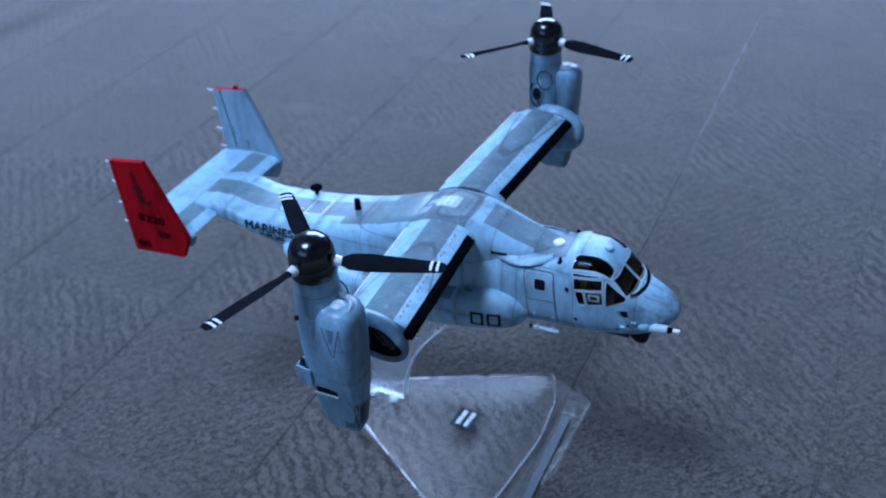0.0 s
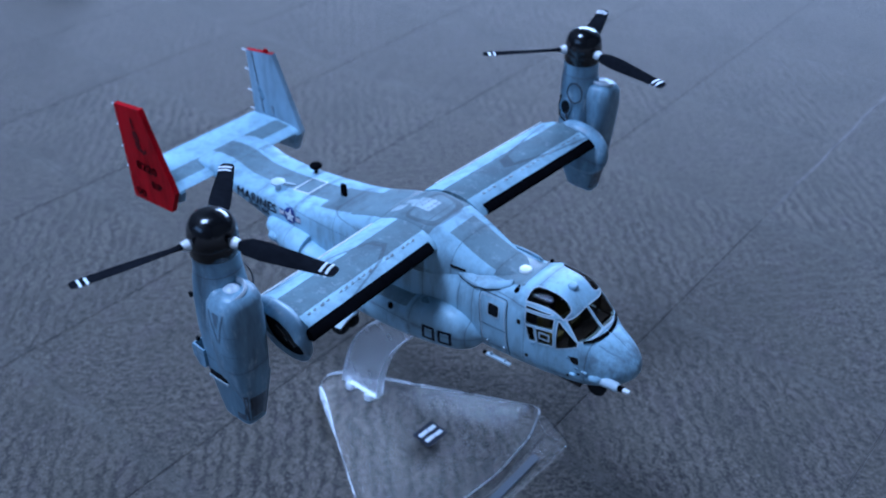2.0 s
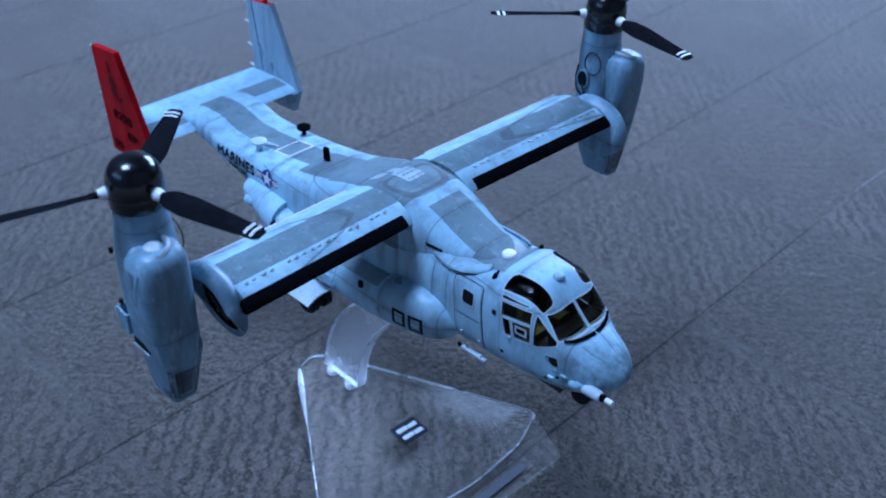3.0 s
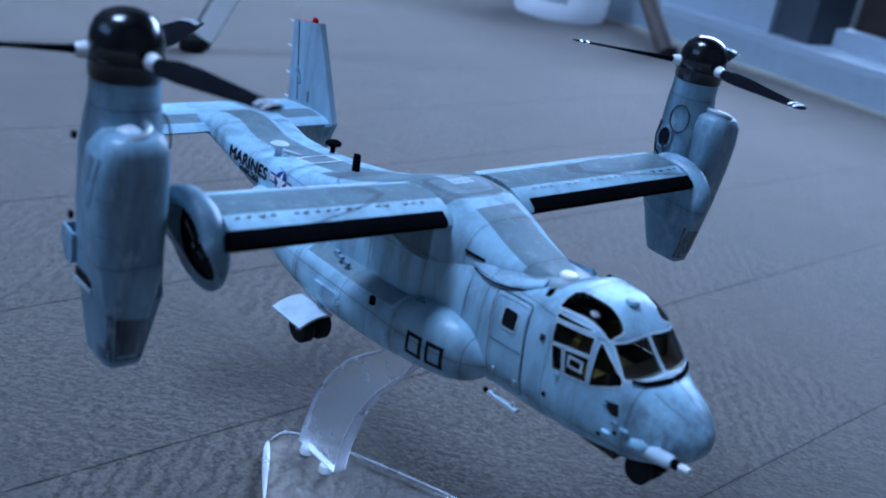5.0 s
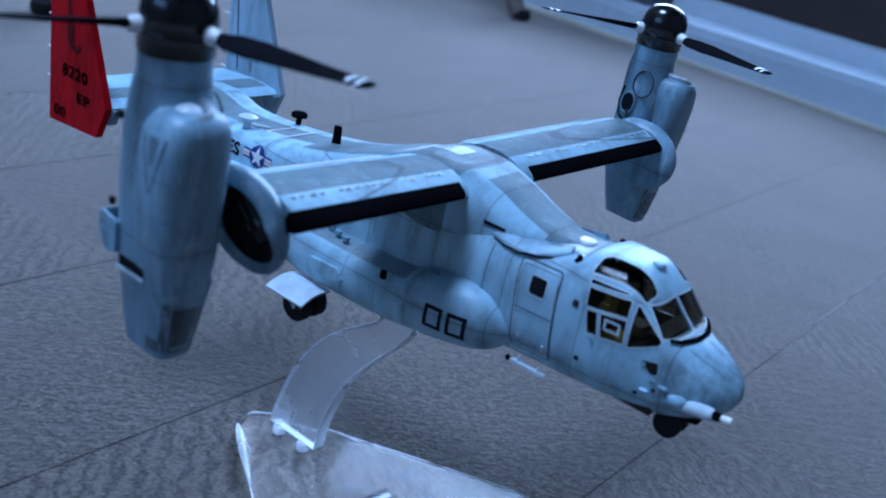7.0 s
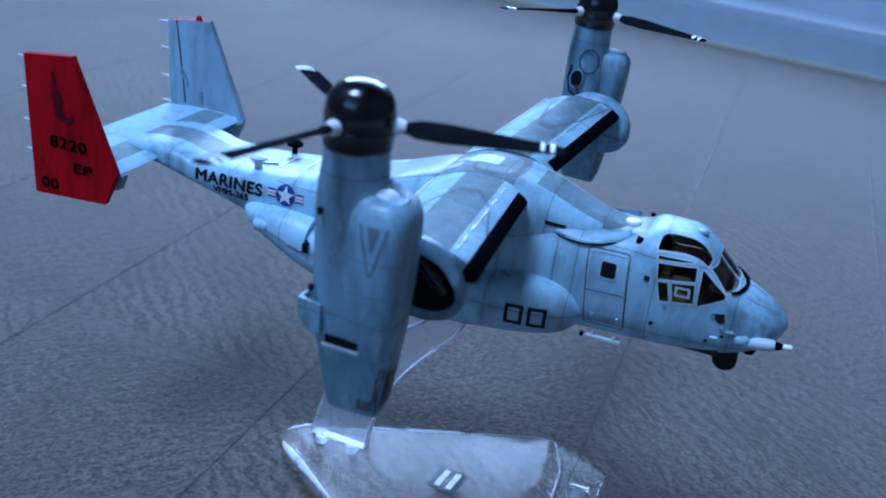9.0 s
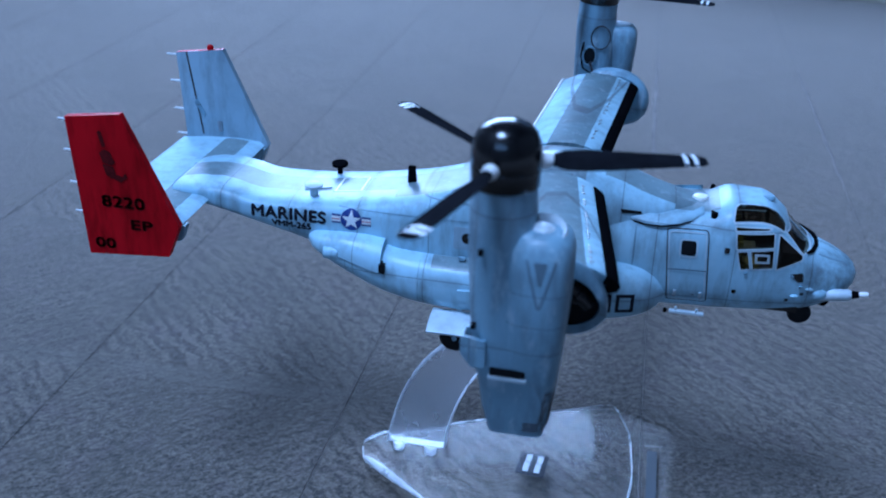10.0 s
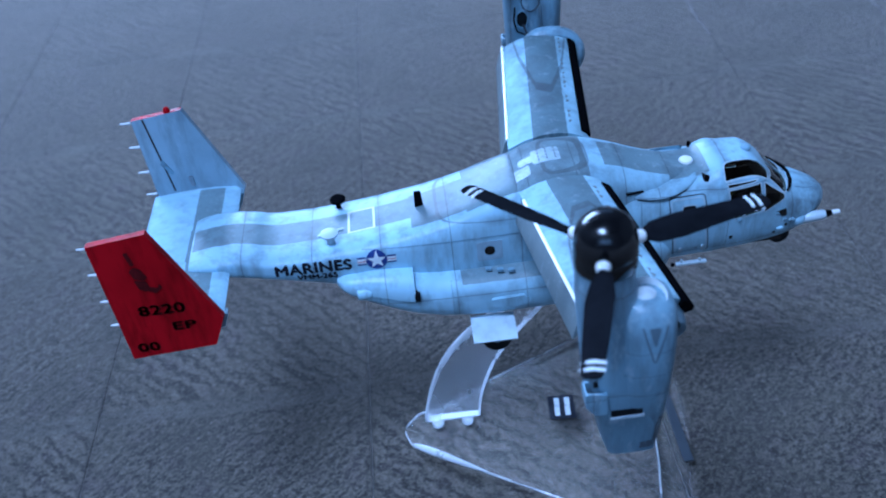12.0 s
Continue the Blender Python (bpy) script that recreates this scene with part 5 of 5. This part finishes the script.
# roof details
part("roof_cap", lathe([(2.6, 122.0), (2.6, 123.3), (2.2, 123.8), (0.6, 124.1)], x=60, y=0, sides=24), M_LAMP, aircraft_model, "white round roof cap")
part("roof_vent", moved(lathe([(0.4, -0.9), (1.8, -0.6), (2.1, 0), (1.6, 0.8), (0.4, 1.0)], sides=18), Matrix.Translation((81.5, 0, 125.4))), M_NAC, fuselage)
for y, z in ((-11.6, 121.6), (11.6, 121.6)):
    part("roof_stub", lathe([(0.8, z - 1), (0.8, z + 1.5), (0.4, z + 1.9)], x=64.5, y=y, sides=10), M_BOOT, aircraft_model)
part("blade_aerial", prism(rounded([(-39.6, 117), (-36.4, 117), (-36.9, 124.0), (-39.4, 124.0)], 0.4, 2), "y", -0.6, 0.6, 0.2), M_BOOT, aircraft_model, "black blade aerial")
part("mushroom_aerial", lathe([(1.0, 111.5), (1.0, 115.8), (2.9, 116.5), (3.0, 117.5), (2.2, 118.1), (0.4, 118.3)], x=-68, y=11.5, sides=20), M_BOOT, aircraft_model, "black mushroom aerial")
part("pale_disc_aerial", lathe([(1.5, 111.8), (1.4, 116.0), (3.2, 116.8), (3.3, 117.5), (2.2, 118.0), (0.5, 118.2)], x=-71, y=-9.5, sides=22), M_LIGHT, aircraft_model, "pale round disc aerial")
for a in (((-64.8, -6.6), (-64.0, -6.6), (-64.0, 6.6), (-64.8, 6.6)), ((-55.4, -6.6), (-54.6, -6.6), (-54.6, 6.6), (-55.4, 6.6)), ((-64, -6.6), (-55.4, -6.6), (-55.4, -5.9), (-64, -5.9)), ((-64, 5.9), (-55.4, 5.9), (-55.4, 6.6), (-64, 6.6))):
    hull_patch("roof_hatch_line", list(a), "z", 1, M_WHITE, 0.12)
for x0, x1 in ((-76, -66.5),):
    hull_patch("roof_bar", rounded([(x0, -5.5), (x1, -3.6), (x1, -2.6), (x0, -4.2)], 0.4, 2), "z", 1, M_LIGHT, 0.5, 0.5)

# ---- the clear stand ----
stand = thing("display_stand", "clear acrylic display stand with a curved arm on a triangular foot", "display stand")
foot_outline = rounded([(-57, -3), (-54, -12), (33, -67.5), (40, -66), (46, -37), (51, 0), (49, 28), (42, 46.5), (36, 45), (-50, 4.5)], [5, 6, 9, 9, 80, 80, 40, 6, 9, 6], 6)


def build_foot():
    rings = []
    c = Vector((12, -9))
    for inset, h0 in ((0.0, 0.25), (0.0, 1.2), (0.6, 2.4), (1.8, 3.4), (4.0, 4.0)):
        ring = []
        for u, v in foot_outline:
            p = Vector((u, v))
            q = p + (c - p).normalized() * inset
            ring.append((q.x, q.y, h0 + (2.2 * max(0.0, min(1.0, (-q.x - 10) / 40)) if h0 > 1 else 0)))
        rings.append(ring)
    part("foot_plate", loft(rings), M_FOOT, stand, "clear triangular foot plate").visible_shadow = False
    rim = [Vector((u, v, 1.5)) for u, v in foot_outline]
    # Whitened tube that draws the glint along the rim.
    part("foot_rim", rod(rim + rim[:2], 0.42, 8), M_RIM, stand, "polished rim with its bright line painted in")
    # Window glare on the left bevel, modelled as a whitish strip.
    edge = [Vector((-54 + 30 * k, -12.4 - 19.1 * k, 3.4 - 1.2 * k)) for k in np.linspace(0.02, 1, 22)]
    part("rounded_bevel", rod(edge, [0.4 + 1.2 * math.sin(math.pi * min(1.0, k / 21) ** 0.6) for k in range(22)], 12), M_FROST_GLOW, stand, "white strip for the glare along the foot edge")
    lip = prism(rounded([(37, -66), (53, -68), (64, -10), (66, 36), (43, 46)], [4, 4, 40, 2.5, 4], 4), "z", 0.2, 1.8, 0.4)
    tray = cut(lip, [box(55.0, 62.0, -40, 23, 0.9, 3), foot_cutter()])
    part("front_lip", tray, M_FOOT, stand, "clear front lip with a label slot").visible_shadow = False
    part("slot_strip", box(56.2, 60.2, -38, 20, 0.95, 1.25), M_POST, stand, "dark strip in the label slot")


def foot_cutter():
    return prism([(u + (0.25 if u > 0 else 0), v * 1.004) for u, v in foot_outline], "z", -1, 6)


build_foot()


def build_arm():
    left = [(-47, 4.9), (-45.6, 12), (-44, 19), (-39.5, 33), (-31.5, 46), (-21.5, 55.5), (-12, 62), (-6, 66), (-3, 70), (-2, 86)]
    right = [(-23.6, 4.9), (-23, 12), (-21.6, 19), (-16.4, 35), (-8, 48), (1, 58.5), (6, 64), (9, 69), (11, 74), (12, 86)]
    def fine(line):
        k = np.linspace(0, len(line) - 1, 37)
        xs, zs = (np.interp(k, range(len(line)), [p[c] for p in line]) for c in (0, 1))
        for _ in range(6):
            xs[1:-1] = (xs[:-2] + 2 * xs[1:-1] + xs[2:]) / 4
            zs[1:-1] = (zs[:-2] + 2 * zs[1:-1] + zs[2:]) / 4
        return [(float(a), float(b)) for a, b in zip(xs, zs)]
    left, right = fine(left), fine(right)
    bm = loft([[(l[0], -3, l[1]), (r[0], -3, r[1]), (r[0], 3, r[1]), (l[0], 3, l[1])] for l, r in zip(left, right)])
    bevelled(bm, 0.7, 2, 50)
    part("arm", bm, M_ACRYL, stand, "clear curved acrylic arm").visible_shadow = False
    # Whitened strips that put the edge glow into the colour.
    for edge in (left, right):
        strip = rod([(x, 0, z) for x, z in edge], 0.5, 8)
        bmesh.ops.scale(strip, vec=(1, 5.2, 1), verts=strip.verts[:])
        part("arm_edge", strip, M_FROST_GLOW, stand, "frosted arm edge with its glow painted white")
    part("arm_joint", box(-46.6, -24.0, -2.7, 2.7, 4.6, 5.6, 0.3), M_JOINT, stand, "frosted white joint")
    for x in (-42, -29):
        part("arm_peg", lathe([(2.4, 0.8), (2.6, 1.4), (2.6, 4.2), (2.2, 4.8)], x=x, y=-2.2, sides=18), M_FROST_GLOW, stand, "frosted round peg")


build_arm()


def build_plaque():
    root = thing("foil_plaque", "small black plaque with two silver bars on the clear foot", "plaque")
    m = Matrix.Translation((12, -3.2, 0)) @ Matrix.Rotation(radians(-4), 4, "Z")
    part("backing", moved(box(-5.6, 5.6, -6.6, 6.6, 4.05, 4.5, 0.1), m), M_INK, root)
    for x in (-2.1, 2.4):
        bm = joined(box(x - 1.1, x + 1.1, -5, 0.4, 4.52, 4.7, 0.1), box(x - 0.9, x + 1.3, 0.8, 5.2, 4.52, 4.7, 0.1))
        part("silver_bar", moved(bm, m), M_WHITE, root)


build_plaque()

# ---- carpet squares, last ----


def build_carpet(floor):
    p = PITCH * 1000
    def tile_bm():
        h = p / 2
        rings = []
        for ins, z in ((0.0, -1.1), (0.0, -0.3), (0.2, -0.1), (0.5, 0.0)):
            e, f = h - 0.07 - ins * 0.5, h - 0.005 - ins * 0.12
            rings.append([(-e, -f, z), (e, -f, z), (e, f, z), (-e, f, z)])
        bm = loft(rings, caps=False)
        bm.verts.ensure_lookup_table()
        bm.faces.new([v for v in bm.verts][-4:])
        return bm
    protos = []
    for mat in (M_CARPET_A, M_CARPET_B):
        ob = part("carpet_square", tile_bm(), mat, smooth=0)
        protos.append(ob.data)
        bpy.data.objects.remove(ob)
    far = {0: bmesh.new(), 1: bmesh.new()}
    x0, y0 = X0 * 1000 + p / 2, Y0 * 1000 + p / 2
    for i in range(-16, 17):
        for j in range(-17, 20):
            cx, cy = x0 + i * p, y0 + j * p
            kind = (i + j) % 2
            if not (-1600 + p / 2 < cx < 2000 - p / 2 and -1600 + p / 2 < cy < 1930):
                continue
            if -9 <= i <= 6 and -5 <= j <= 7:
                ob = new("carpet_square", protos[kind])
                ob.parent = floor
                ob.location = (cx * MM, cy * MM, 0)
            else:
                b = tile_bm()
                moved(b, Matrix.Translation((i * p, j * p, 0)))
                me = bpy.data.meshes.new("t")
                b.to_mesh(me)
                b.free()
                far[kind].from_mesh(me)
                bpy.data.meshes.remove(me)
    for kind, mat in ((0, M_CARPET_A), (1, M_CARPET_B)):
        ob = part("far_carpet_squares", far[kind], mat, floor, smooth=0)
        ob.location = (x0 * MM, y0 * MM, 0)
        tagged(ob, kind="stuff")


def build_worn_seams(floor):
    """Pale rubbed yarn along a few of the farther joints."""
    for x, y0, y1 in ((X0 * 1000 + PITCH * 1000, 290, 640), (X0 * 1000 + 2 * PITCH * 1000, 330, 600), (X0 * 1000 + 3 * PITCH * 1000, 250, 480)):
        rings = []
        for k, y in enumerate(np.linspace(y0, y1, 40)):
            w = 0.6 + 1.3 * abs(math.sin(k * 1.7 + x)) * math.sin(math.pi * (k + 0.5) / 40)
            c = x + 0.5 * math.sin(k * 0.9)
            rings.append([(c - w, float(y), -0.2), (c - w * 0.6, float(y), 0.22), (c + w * 0.6, float(y), 0.22), (c + w, float(y), -0.2)])
        part("worn_seam", loft(rings), M_WORN, floor, "pale rubbed carpet joint")


build_worn_seams(build_floor_parent)
build_carpet(build_floor_parent)
